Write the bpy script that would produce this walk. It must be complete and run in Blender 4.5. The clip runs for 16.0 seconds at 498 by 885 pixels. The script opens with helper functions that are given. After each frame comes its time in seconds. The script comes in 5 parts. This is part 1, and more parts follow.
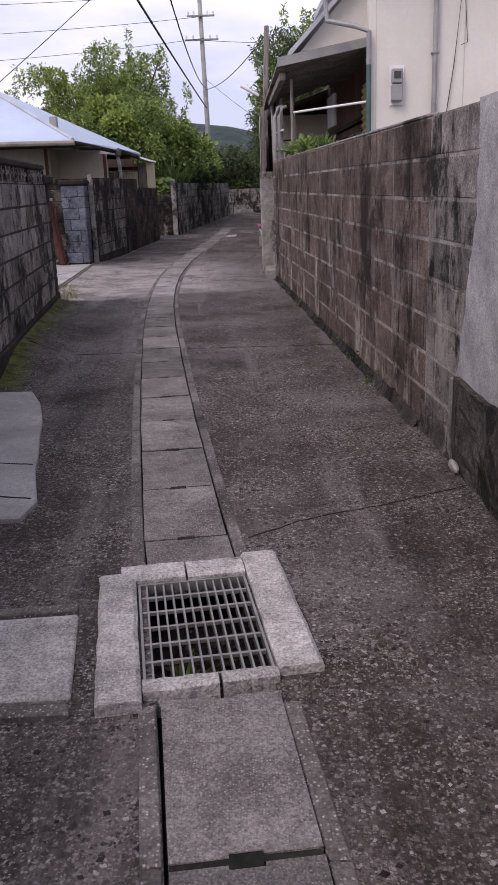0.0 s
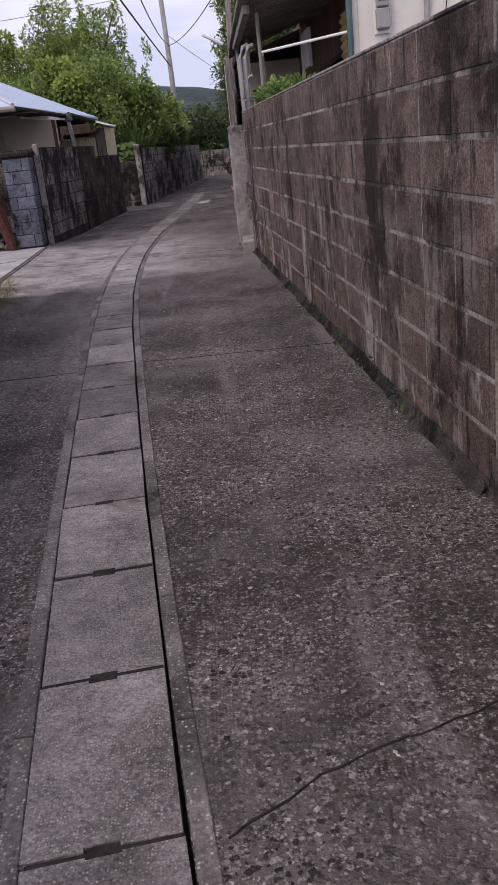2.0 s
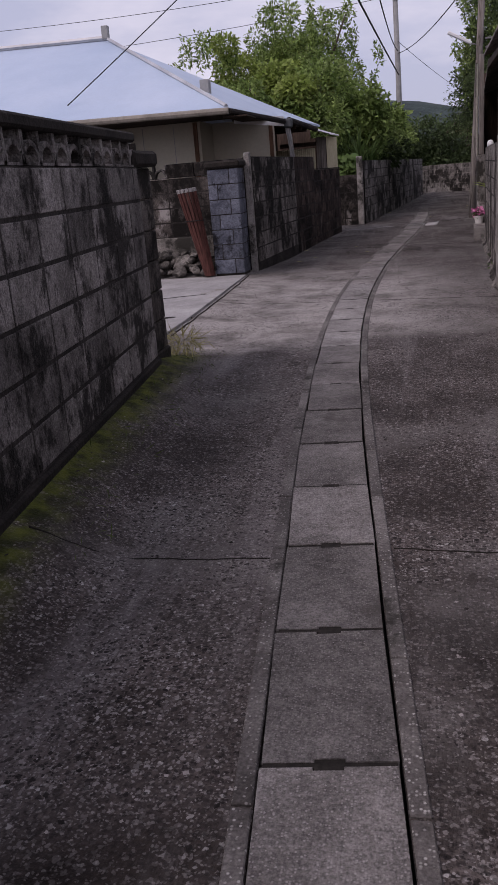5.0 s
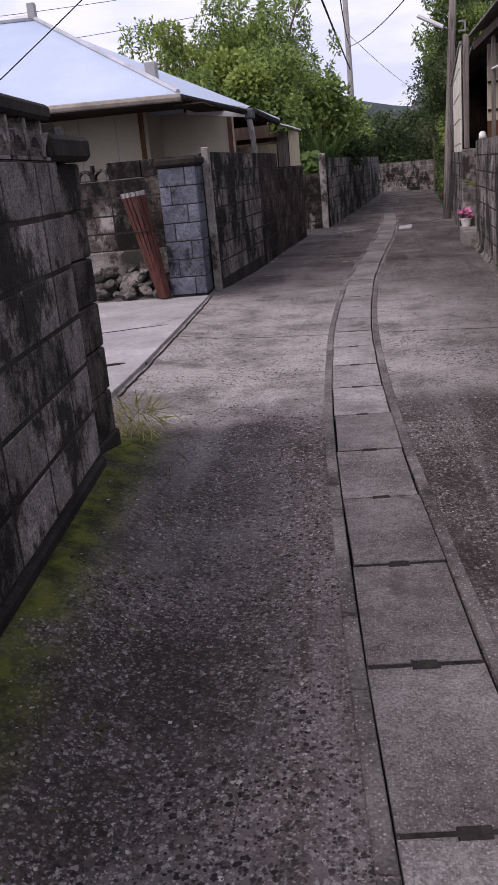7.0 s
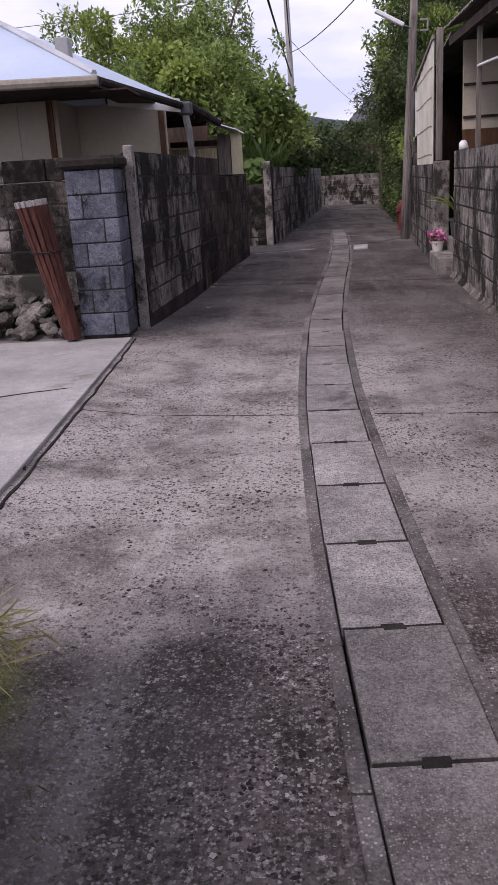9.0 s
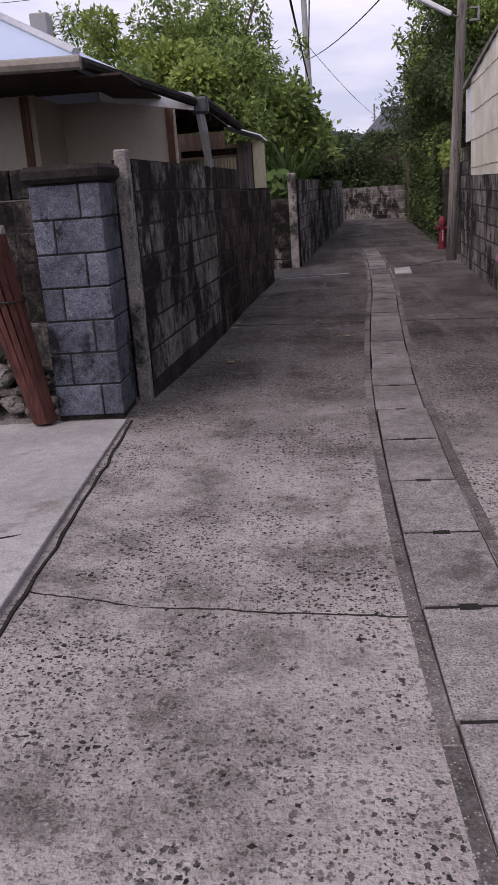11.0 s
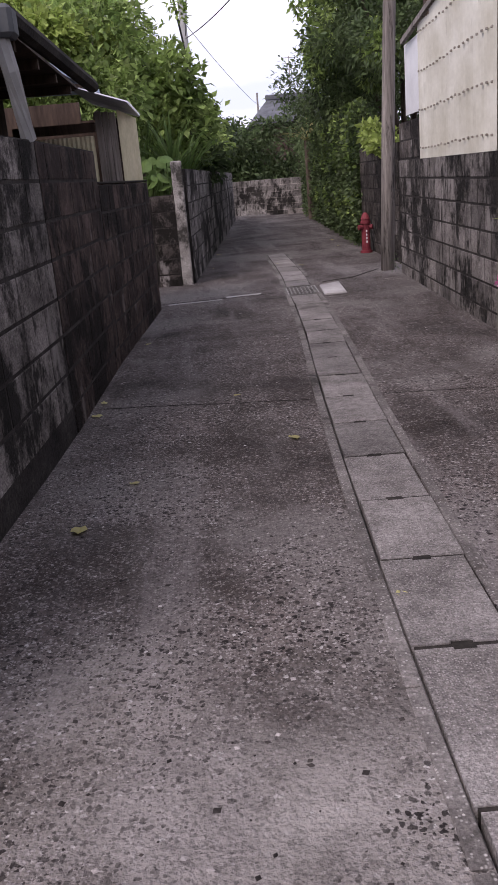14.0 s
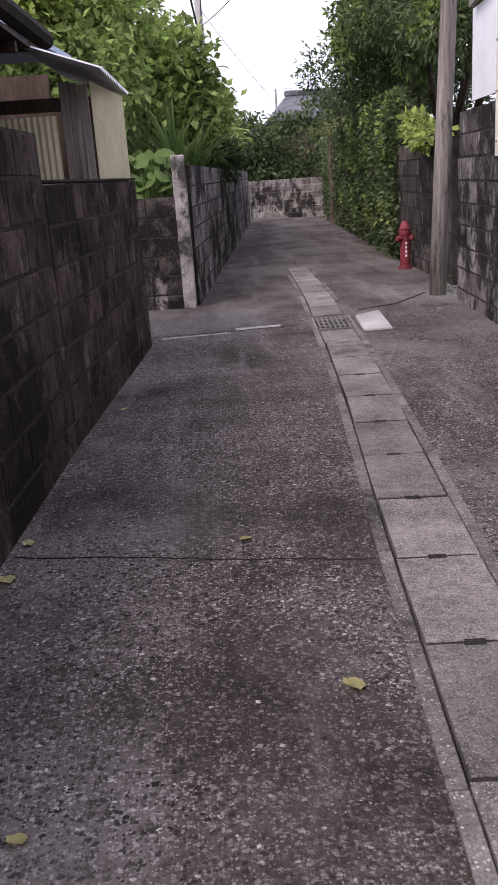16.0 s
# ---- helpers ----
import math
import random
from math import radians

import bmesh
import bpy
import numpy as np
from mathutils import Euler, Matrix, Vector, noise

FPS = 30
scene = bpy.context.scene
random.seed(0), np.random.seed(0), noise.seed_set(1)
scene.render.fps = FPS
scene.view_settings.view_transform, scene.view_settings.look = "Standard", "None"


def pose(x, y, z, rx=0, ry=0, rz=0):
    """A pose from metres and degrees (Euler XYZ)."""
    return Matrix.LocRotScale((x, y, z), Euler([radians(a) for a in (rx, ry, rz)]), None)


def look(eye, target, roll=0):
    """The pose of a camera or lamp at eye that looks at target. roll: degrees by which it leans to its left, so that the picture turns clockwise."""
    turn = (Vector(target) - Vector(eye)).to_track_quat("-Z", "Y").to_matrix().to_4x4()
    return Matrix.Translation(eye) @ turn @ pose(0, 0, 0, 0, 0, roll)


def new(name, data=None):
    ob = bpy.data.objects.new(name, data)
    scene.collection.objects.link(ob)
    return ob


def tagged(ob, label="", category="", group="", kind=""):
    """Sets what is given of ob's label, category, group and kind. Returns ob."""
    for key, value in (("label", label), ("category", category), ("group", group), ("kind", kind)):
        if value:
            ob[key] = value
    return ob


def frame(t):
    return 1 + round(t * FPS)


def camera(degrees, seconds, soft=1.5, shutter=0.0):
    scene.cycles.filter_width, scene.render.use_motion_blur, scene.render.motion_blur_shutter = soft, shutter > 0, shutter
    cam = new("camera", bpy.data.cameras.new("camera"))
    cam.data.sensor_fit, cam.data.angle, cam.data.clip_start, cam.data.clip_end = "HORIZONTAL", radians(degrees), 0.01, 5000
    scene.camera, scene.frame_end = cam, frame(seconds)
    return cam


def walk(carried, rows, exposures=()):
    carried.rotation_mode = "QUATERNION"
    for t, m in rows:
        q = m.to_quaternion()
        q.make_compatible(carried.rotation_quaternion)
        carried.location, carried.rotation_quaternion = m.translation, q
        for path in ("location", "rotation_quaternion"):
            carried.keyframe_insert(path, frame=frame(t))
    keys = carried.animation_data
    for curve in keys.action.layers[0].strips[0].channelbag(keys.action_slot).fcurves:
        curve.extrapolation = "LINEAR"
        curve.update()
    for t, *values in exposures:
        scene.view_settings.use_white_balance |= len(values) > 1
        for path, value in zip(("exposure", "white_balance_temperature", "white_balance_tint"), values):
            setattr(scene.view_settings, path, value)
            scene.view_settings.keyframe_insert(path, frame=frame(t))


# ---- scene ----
cam = camera(32.9, 16.0)
METRES, EYE, TILT, LEAN, TURN = 16.6, 1.33, 0.0, 0.0, -0.3
EXPOSURES = [(0.0, 0.42, 6700, 26), (0.5, 0.2, 6700, 27), (1.0, 0.32, 6700, 26), (2.0, 0.38, 6700, 25), (2.5, 0.6, 6700, 24), (3.0, 0.0, 6700, 27), (3.5, -0.15, 6700, 28), (6.0, 0.1, 6700, 28), (7.0, 0.48, 6700, 27), (7.5, 0.58, 6700, 26), (8.0, 0.82, 6700, 27), (8.5, 0.62, 6700, 28), (11.0, 0.25, 6700, 27), (12.0, 0.2, 6700, 26), (12.5, 0.25, 6700, 26), (13.0, 0.45, 6700, 26), (14.0, 0.78, 6700, 26), (15.3, 0.92, 6700, 27), (16.0, 1.2, 6700, 27)]
ROWS = [
    (0.0, -0.0005, 0.0013, -0.0011, -0.74, -16.96, 2.05),
    (0.5, 0.0001, 0.0291, -0.0019, -3.64, -17.88, 2.68),
    (1.0, 0.0009, 0.0543, -0.0029, -5.02, -18.75, 3.34),
    (1.5, 0.0031, 0.0809, -0.0044, -3.25, -19.3, 5.07),
    (2.0, 0.0059, 0.1061, -0.0041, -2.42, -19.52, 5.88),
    (2.5, 0.0122, 0.1345, -0.0045, -1.0, -19.48, 5.84),
    (3.0, 0.0136, 0.1618, -0.0055, 3.83, -18.54, 5.39),
    (3.5, 0.0078, 0.1896, -0.0051, 8.35, -18.16, 4.65),
    (3.7, 0.0041, 0.2006, -0.0048, 10.25, -17.97, 4.21),
    (6.0, -0.0407, 0.3172, -0.0021, 11.29, -17.36, 4.57),
    (6.5, -0.0489, 0.3491, -0.003, 9.14, -17.72, 4.87),
    (7.0, -0.0557, 0.3824, -0.0025, 7.56, -17.72, 5.17),
    (7.5, -0.0597, 0.4139, -0.0022, 3.79, -17.85, 4.89),
    (8.0, -0.063, 0.4477, -0.0027, 2.03, -17.85, 4.13),
    (8.5, -0.0684, 0.4808, -0.003, 3.1, -17.62, 3.44),
    (11.0, -0.0921, 0.6425, -0.0013, 4.09, -16.6, 3.87),
    (11.5, -0.0967, 0.6778, -0.0014, 4.82, -15.99, 4.42),
    (12.0, -0.1003, 0.7155, -0.0011, 5.84, -15.74, 5.14),
    (12.5, -0.101, 0.75, -0.0003, 2.14, -16.37, 5.36),
    (13.0, -0.1, 0.7823, -0.0031, -3.13, -16.78, 5.07),
    (13.5, -0.0995, 0.8167, -0.0029, -3.98, -17.28, 5.01),
    (14.0, -0.0994, 0.854, -0.003, -3.55, -17.48, 4.87),
    (14.5, -0.0972, 0.8858, -0.0019, -3.02, -17.66, 4.96),
    (15.0, -0.096, 0.9199, -0.0017, -2.77, -17.7, 4.48),
    (15.5, -0.0934, 0.9529, -0.0029, -2.47, -17.49, 4.38),
    (16.0, -0.0931, 0.9846, -0.0028, -2.51, -17.46, 3.96),
]
walk(cam, [(t, pose(0, 0, EYE, TILT, LEAN, TURN) @ pose(METRES * x, METRES * y, METRES * z, 90 + pitch, roll, yaw)) for t, x, y, z, yaw, pitch, roll in ROWS], exposures=EXPOSURES)

# ---- light ----
world = bpy.data.worlds.new("sky")
scene.world = world
world.use_nodes = True
wn = world.node_tree.nodes
wl = world.node_tree.links
SUN_EL, SUN_AZ = radians(50), radians(220)
sky = wn.new("ShaderNodeTexSky")
sky.sky_type = "NISHITA"
sky.sun_disc = False
sky.sun_elevation = SUN_EL
sky.sun_rotation = SUN_AZ
sky.dust_density = 2.0
wtc = wn.new("ShaderNodeTexCoord")
wmap = wn.new("ShaderNodeMapping")
wmap.inputs["Scale"].default_value = (1.0, 1.0, 3.2)
cloud = wn.new("ShaderNodeTexNoise")
cloud.inputs["Scale"].default_value = 2.6
cloud.inputs["Detail"].default_value = 7.0
cloud.inputs["Roughness"].default_value = 0.55
cramp = wn.new("ShaderNodeValToRGB")
cramp.color_ramp.elements[0].position = 0.4
cramp.color_ramp.elements[0].color = (4.6, 5.3, 6.7, 1)
cramp.color_ramp.elements[1].position = 0.66
cramp.color_ramp.elements[1].color = (8.4, 8.7, 9.3, 1)
wmix = wn.new("ShaderNodeMixRGB")
wmix.inputs[0].default_value = 0.86
bg = wn["Background"]
bg.inputs["Strength"].default_value = 0.11
wl.new(wtc.outputs["Generated"], wmap.inputs["Vector"])
wl.new(wmap.outputs["Vector"], cloud.inputs["Vector"])
wl.new(cloud.outputs["Fac"], cramp.inputs["Fac"])
wl.new(sky.outputs["Color"], wmix.inputs[1])
wl.new(cramp.outputs["Color"], wmix.inputs[2])
wl.new(wmix.outputs["Color"], bg.inputs["Color"])

sun = new("sun", bpy.data.lights.new("sun", "SUN"))
sun.data.energy = 1.3
sun.data.angle = radians(25)
sun.data.color = (1.0, 0.95, 0.88)
sun.matrix_world = look((math.sin(SUN_AZ) * 20, math.cos(SUN_AZ) * 20, 20 * math.tan(SUN_EL)), (0, 0, 0))


# ---- materials ----
def shader(name, dark, light, big=1.5, fine=40.0, rough=0.85, bump=0.3, metal=0.0, streak=0.0, streak_col=(0.02, 0.018, 0.016),
           rand=0.15, speck=0.0, speck_scale=70.0, speck_col=(0.4, 0.38, 0.36), grime=0.0, grime_col=(0.03, 0.028, 0.024), island=False, spec=0.16,
           pale=0.0, pale_col=(0.42, 0.39, 0.36), stretch=(1, 1, 1), grain=0.75, pale_z=None):
    m = bpy.data.materials.new(name)
    m.use_nodes = True
    n, l = m.node_tree.nodes, m.node_tree.links
    b = n["Principled BSDF"]
    b.inputs["Roughness"].default_value = rough
    b.inputs["Metallic"].default_value = metal
    b.inputs["Specular IOR Level"].default_value = spec
    geo = n.new("ShaderNodeNewGeometry")

    def tex(scale, detail=4.0, vec=(1, 1, 1), rough_=0.6):
        mp = n.new("ShaderNodeMapping")
        mp.inputs["Scale"].default_value = vec
        t = n.new("ShaderNodeTexNoise")
        t.inputs["Scale"].default_value = scale
        t.inputs["Detail"].default_value = detail
        t.inputs["Roughness"].default_value = rough_
        l.new(geo.outputs["Position"], mp.inputs["Vector"])
        l.new(mp.outputs["Vector"], t.inputs["Vector"])
        return t.outputs["Fac"]

    def span(src, lo, hi, top=1.0):
        r = n.new("ShaderNodeMapRange")
        r.inputs["From Min"].default_value = lo
        r.inputs["From Max"].default_value = hi
        r.inputs["To Max"].default_value = top
        l.new(src, r.inputs["Value"])
        return r.outputs["Result"]

    def mix(fac, a, c, kind="MIX"):
        x = n.new("ShaderNodeMixRGB")
        x.blend_type = kind
        for sock, v in ((x.inputs[0], fac), (x.inputs[1], a), (x.inputs[2], c)):
            if isinstance(v, tuple):
                sock.default_value = (*v, 1)
            elif isinstance(v, float):
                sock.default_value = v
            else:
                l.new(v, sock)
        return x.outputs["Color"]

    col = mix(span(tex(big, 5.0, stretch), 0.3, 0.7), dark, light)
    fine_tex = tex(fine, 3.0, stretch)
    col = mix(grain, col, mix(span(fine_tex, 0.3, 0.7), (0.5, 0.5, 0.5), (1.45, 1.45, 1.45)), "MULTIPLY")
    col = mix(grain * 0.8, col, mix(span(tex(fine * 0.18, 6.0, stretch, 0.7), 0.3, 0.7), (0.55, 0.55, 0.55), (1.4, 1.4, 1.4)), "MULTIPLY")
    if speck:
        v = n.new("ShaderNodeTexVoronoi")
        v.inputs["Scale"].default_value = speck_scale
        l.new(geo.outputs["Position"], v.inputs["Vector"])
        sep = n.new("ShaderNodeSeparateColor")
        l.new(v.outputs["Color"], sep.inputs["Color"])
        on = n.new("ShaderNodeMath")
        on.operation = "MULTIPLY"
        l.new(span(sep.outputs[0], 1 - speck, 1.0), on.inputs[0])
        l.new(span(v.outputs["Distance"], 0.55, 0.25), on.inputs[1])
        col = mix(on.outputs[0], col, speck_col)

    def salts(col):
        worn = span(tex(3.2, 8.0, (1, 1, 0.5), 0.7), 0.66 - 0.14 * pale, 0.72 - 0.12 * pale, 0.85)
        if pale_z:  # salts bloom in one band of courses
            at = n.new("ShaderNodeSeparateXYZ")
            l.new(geo.outputs["Position"], at.inputs[0])
            band = n.new("ShaderNodeMath")
            band.operation = "MULTIPLY"
            l.new(worn, band.inputs[0])
            l.new(span(at.outputs["Z"], pale_z[1], pale_z[0]), band.inputs[1])
            worn = band.outputs[0]
        col = mix(worn, col, pale_col)
        return col

    if pale and not pale_z:
        col = salts(col)
    if grime:
        col = mix(span(tex(1.4, 10.0, (1, 1, 0.8), 0.74), 0.64 - 0.18 * grime, 0.71 - 0.18 * grime, 0.93), col, grime_col)
        col = mix(span(tex(5.5, 8.0, (1, 1, 0.55), 0.75), 0.7 - 0.16 * grime, 0.76 - 0.16 * grime, 0.85), col, grime_col)
    if pale_z:
        col = salts(col)
    if streak:
        col = mix(span(tex(10.0, 9.0, (1, 1, 0.14), 0.7), 0.7 - 0.18 * streak, 0.78 - 0.18 * streak, 0.85), col, streak_col)
    if rand:
        info = n.new("ShaderNodeObjectInfo")
        src = geo.outputs["Random Per Island"] if island else info.outputs["Random"]
        val = n.new("ShaderNodeMapRange")
        val.inputs["To Min"].default_value = 1 - rand
        val.inputs["To Max"].default_value = 1 + rand
        l.new(src, val.inputs["Value"])
        hsv = n.new("ShaderNodeHueSaturation")
        l.new(col, hsv.inputs["Color"])
        l.new(val.outputs["Result"], hsv.inputs["Value"])
        col = hsv.outputs["Color"]
    l.new(col, b.inputs["Base Color"])
    if bump:
        bp = n.new("ShaderNodeBump")
        bp.inputs["Strength"].default_value = bump
        bp.inputs["Distance"].default_value = 0.01
        l.new(fine_tex, bp.inputs["Height"])
        l.new(bp.outputs["Normal"], b.inputs["Normal"])
    return m


def leaf_shader(name, a, c, rand=0.35):
    m = shader(name, a, c, big=1.2, fine=9.0, rough=0.6, bump=0.0, rand=rand, island=True, spec=0.3, grain=0.4)
    b = m.node_tree.nodes["Principled BSDF"]
    b.inputs["Transmission Weight"].default_value = 0.0
    tr = m.node_tree.nodes.new("ShaderNodeBsdfTranslucent")
    mx = m.node_tree.nodes.new("ShaderNodeMixShader")
    mx.inputs[0].default_value = 0.4
    src = b.inputs["Base Color"].links[0].from_socket
    m.node_tree.links.new(src, tr.inputs["Color"])
    m.node_tree.links.new(b.outputs[0], mx.inputs[1])
    m.node_tree.links.new(tr.outputs[0], mx.inputs[2])
    m.node_tree.links.new(mx.outputs[0], m.node_tree.nodes["Material Output"].inputs["Surface"])
    return m


BLOCK_A = shader("block_brown_grey", (0.07, 0.05, 0.041), (0.2, 0.152, 0.128), 3.4, 90, 0.95, 1.0, streak=0.8, streak_col=(0.012, 0.011, 0.009), grime=0.62, grime_col=(0.028, 0.02, 0.016), rand=0.22, pale=1.0, pale_col=(0.36, 0.325, 0.295), pale_z=(0.5, 1.0), grain=1.0)
BLOCK_L = shader("block_grey_weathered", (0.1, 0.09, 0.084), (0.3, 0.275, 0.26), 3.0, 90, 0.95, 1.0, streak=0.6, grime=0.88, grime_col=(0.011, 0.0095, 0.0085), rand=0.38, grain=1.0)
BLOCK_K = shader("block_mossy_dark", (0.035, 0.029, 0.026), (0.13, 0.113, 0.102), 2.8, 90, 0.95, 1.0, streak=0.8, grime=0.95, grime_col=(0.009, 0.008, 0.007), rand=0.32, pale=0.6, pale_col=(0.3, 0.275, 0.26), grain=1.0)
BLOCK_P = shader("block_blue_grey", (0.07, 0.077, 0.1), (0.185, 0.197, 0.24), 3.4, 130, 0.9, 1.0, streak=0.5, grime=0.62, grime_col=(0.012, 0.011, 0.012), rand=0.25, grain=1.0)
BLOCK_B = shader("block_light_grey", (0.13, 0.115, 0.106), (0.36, 0.33, 0.3), 3.0, 90, 0.95, 1.0, streak=0.9, streak_col=(0.014, 0.012, 0.01), grime=0.85, grime_col=(0.02, 0.017, 0.015), rand=0.3, grain=1.0)
BLOCK_W = shader("block_black_mould", (0.075, 0.066, 0.06), (0.27, 0.245, 0.228), 3.0, 90, 0.95, 1.0, streak=0.7, streak_col=(0.01, 0.008, 0.007), grime=0.88, grime_col=(0.007, 0.006, 0.005), rand=0.38, pale=0.75, pale_col=(0.25, 0.228, 0.212), pale_z=(2.5, 3.0), grain=1.0)
BLOCK_R = shader("block_red_brown_mould", (0.026, 0.0175, 0.015), (0.105, 0.076, 0.066), 2.8, 90, 0.95, 1.0, streak=0.8, grime=0.85, grime_col=(0.007, 0.005, 0.004), rand=0.34, pale=0.55, pale_col=(0.15, 0.13, 0.12), grain=1.0)
MORTAR_A = shader("mortar_pale", (0.11, 0.098, 0.088), (0.42, 0.38, 0.35), 3, 70, 0.95, 0.5, rand=0, grime=0.75)
MORTAR_D = shader("mortar_dark", (0.012, 0.01, 0.009), (0.055, 0.049, 0.045), 3, 60, 0.95, 0.5, rand=0, grain=0.9)
CONC = shader("concrete_plain", (0.17, 0.155, 0.145), (0.34, 0.32, 0.3), 2.4, 70, 0.9, 0.6, streak=0.6, grime=0.65, rand=0.1)
CONC_PALE = shader("concrete_pale", (0.235, 0.226, 0.222), (0.39, 0.377, 0.37), 1.8, 90, 0.9, 0.35, rand=0.08, grime=0.15, grime_col=(0.17, 0.15, 0.13), grain=0.4)
FRAME = shader("concrete_rough_pale", (0.26, 0.245, 0.235), (0.54, 0.515, 0.5), 3.5, 110, 0.92, 0.9, rand=0.1, grime=0.3, grime_col=(0.1, 0.09, 0.08), speck=0.5, speck_scale=130, speck_col=(0.55, 0.53, 0.51), grain=0.9)
RENDER_PALE = shader("render_pale_grey", (0.25, 0.24, 0.24), (0.46, 0.44, 0.44), 3.0, 110, 0.9, 0.6, rand=0, streak=0.15, streak_col=(0.14, 0.13, 0.125), grime=0.35, grime_col=(0.11, 0.1, 0.1), grain=0.7)
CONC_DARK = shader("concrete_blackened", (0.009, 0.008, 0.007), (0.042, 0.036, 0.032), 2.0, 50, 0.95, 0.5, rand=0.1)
LID = shader("lid_concrete", (0.1, 0.091, 0.086), (0.25, 0.232, 0.222), 2.6, 120, 0.9, 0.9, rand=0.24, speck=0.55, speck_scale=150, speck_col=(0.33, 0.305, 0.295), grime=0.25, grime_col=(0.1, 0.09, 0.082), grain=0.9)
LID_WORN = shader("lid_concrete_bleached", (0.2, 0.186, 0.178), (0.38, 0.36, 0.347), 2.6, 120, 0.9, 0.9, rand=0.15, speck=0.5, speck_scale=120, speck_col=(0.07, 0.064, 0.06), grime=0.3, grime_col=(0.1, 0.09, 0.082), grain=0.9)
KERB = shader("gutter_kerb_concrete", (0.06, 0.053, 0.05), (0.19, 0.175, 0.166), 2.5, 100, 0.9, 0.6, rand=0.2, speck=0.3, speck_scale=120, grime=0.4)
SEAM = shader("dark_seam", (0.015, 0.014, 0.012), (0.035, 0.03, 0.027), 6, 60, 0.95, 0.2, rand=0)
STEEL = shader("galvanised_steel", (0.2, 0.19, 0.18), (0.36, 0.345, 0.33), 5, 60, 0.5, 0.1, metal=0.7, rand=0.05, grain=0.1)
WHITEWALL = shader("wall_white_paint", (0.66, 0.63, 0.57), (0.76, 0.73, 0.67), 0.9, 30, 0.8, 0.1, rand=0.02, streak=0.12, streak_col=(0.48, 0.44, 0.38), grain=0.06)
CREAM = shader("wall_cream_panel", (0.5, 0.45, 0.36), (0.6, 0.55, 0.45), 0.9, 25, 0.8, 0.1, rand=0.03, streak=0.1, streak_col=(0.38, 0.33, 0.26), grain=0.1)
WOOD_DARK = shader("wood_dark_stain_and_shade", (0.03, 0.02, 0.016), (0.08, 0.055, 0.042), 3, 30, 0.75, 0.3, rand=0.15, stretch=(1, 1, 0.15))
WOOD_BROWN = shader("wood_brown", (0.1, 0.05, 0.03), (0.2, 0.11, 0.07), 3, 30, 0.7, 0.3, rand=0.2, stretch=(1, 1, 0.15))
WOOD_POLE = shader("wood_pole_weathered", (0.11, 0.095, 0.085), (0.3, 0.27, 0.245), 3, 45, 0.9, 0.6, rand=0.05, stretch=(1, 1, 0.06), streak=0.8, streak_col=(0.035, 0.03, 0.026))
BUNDLE = shader("rusty_brown_slat", (0.045, 0.017, 0.014), (0.11, 0.045, 0.037), 4, 40, 0.75, 0.4, rand=0.35, stretch=(1, 1, 0.2))
ROOF_BLUE = shader("roof_pale_blue_metal", (0.38, 0.47, 0.6), (0.47, 0.55, 0.67), 0.8, 30, 0.45, 0.05, rand=0.03, grain=0.06)
ROOF_METAL = shader("roof_corrugated_metal", (0.36, 0.37, 0.39), (0.55, 0.56, 0.58), 2.0, 30, 0.5, 0.1, metal=0.3, rand=0.05, grain=0.1)
ROOF_OLD = shader("roof_corrugated_old", (0.14, 0.13, 0.12), (0.28, 0.26, 0.24), 2.0, 30, 0.8, 0.2, rand=0.05)
TILE = shader("roof_tile_grey", (0.07, 0.075, 0.085), (0.14, 0.145, 0.16), 3, 30, 0.6, 0.3, rand=0.1, grain=0.1)
WHITE = shader("white_enamel", (0.7, 0.7, 0.7), (0.82, 0.82, 0.82), 3, 30, 0.45, 0.05, rand=0.03, grain=0.06)
PVC_GREY = shader("pvc_grey", (0.24, 0.24, 0.24), (0.36, 0.36, 0.35), 3, 30, 0.5, 0.05, rand=0.05, grain=0.1)
PVC_TAN = shader("pvc_faded_tan", (0.2, 0.18, 0.15), (0.32, 0.29, 0.25), 3, 30, 0.6, 0.05, rand=0.05, grain=0.3)
PVC_GREEN = shader("pvc_dull_green", (0.06, 0.11, 0.11), (0.1, 0.16, 0.155), 3, 30, 0.5, 0.05, rand=0.05, grain=0.1)
FRP = shader("corrugated_plastic_cream", (0.44, 0.42, 0.34), (0.64, 0.63, 0.56), 2.2, 20, 0.6, 0.05, rand=0.05, streak=0.55, streak_col=(0.38, 0.36, 0.3), grain=0.1)
PANEL = shader("panel_yellow_cream", (0.42, 0.38, 0.25), (0.55, 0.5, 0.35), 1.5, 20, 0.6, 0.05, rand=0.05, streak=0.3, streak_col=(0.2, 0.17, 0.11), grain=0.2)
FRP_YEL = shader("shutter_tan", (0.4, 0.29, 0.14), (0.52, 0.4, 0.22), 2.0, 20, 0.6, 0.05, rand=0.1, grain=0.1)
BLACK = shader("cable_black", (0.015, 0.015, 0.016), (0.03, 0.03, 0.03), 3, 30, 0.6, 0.05, rand=0)
RED = shader("hydrant_red", (0.15, 0.025, 0.035), (0.25, 0.055, 0.065), 5, 30, 0.6, 0.1, rand=0.03, grime=0.4, grain=0.3)
POT_GREY = shader("pot_dark_grey", (0.06, 0.065, 0.07), (0.1, 0.105, 0.11), 5, 30, 0.6, 0.1, rand=0.03, grain=0.1)
POT_WHITE = shader("pot_white", (0.6, 0.58, 0.55), (0.75, 0.73, 0.7), 5, 30, 0.5, 0.1, rand=0.03, grain=0.1)
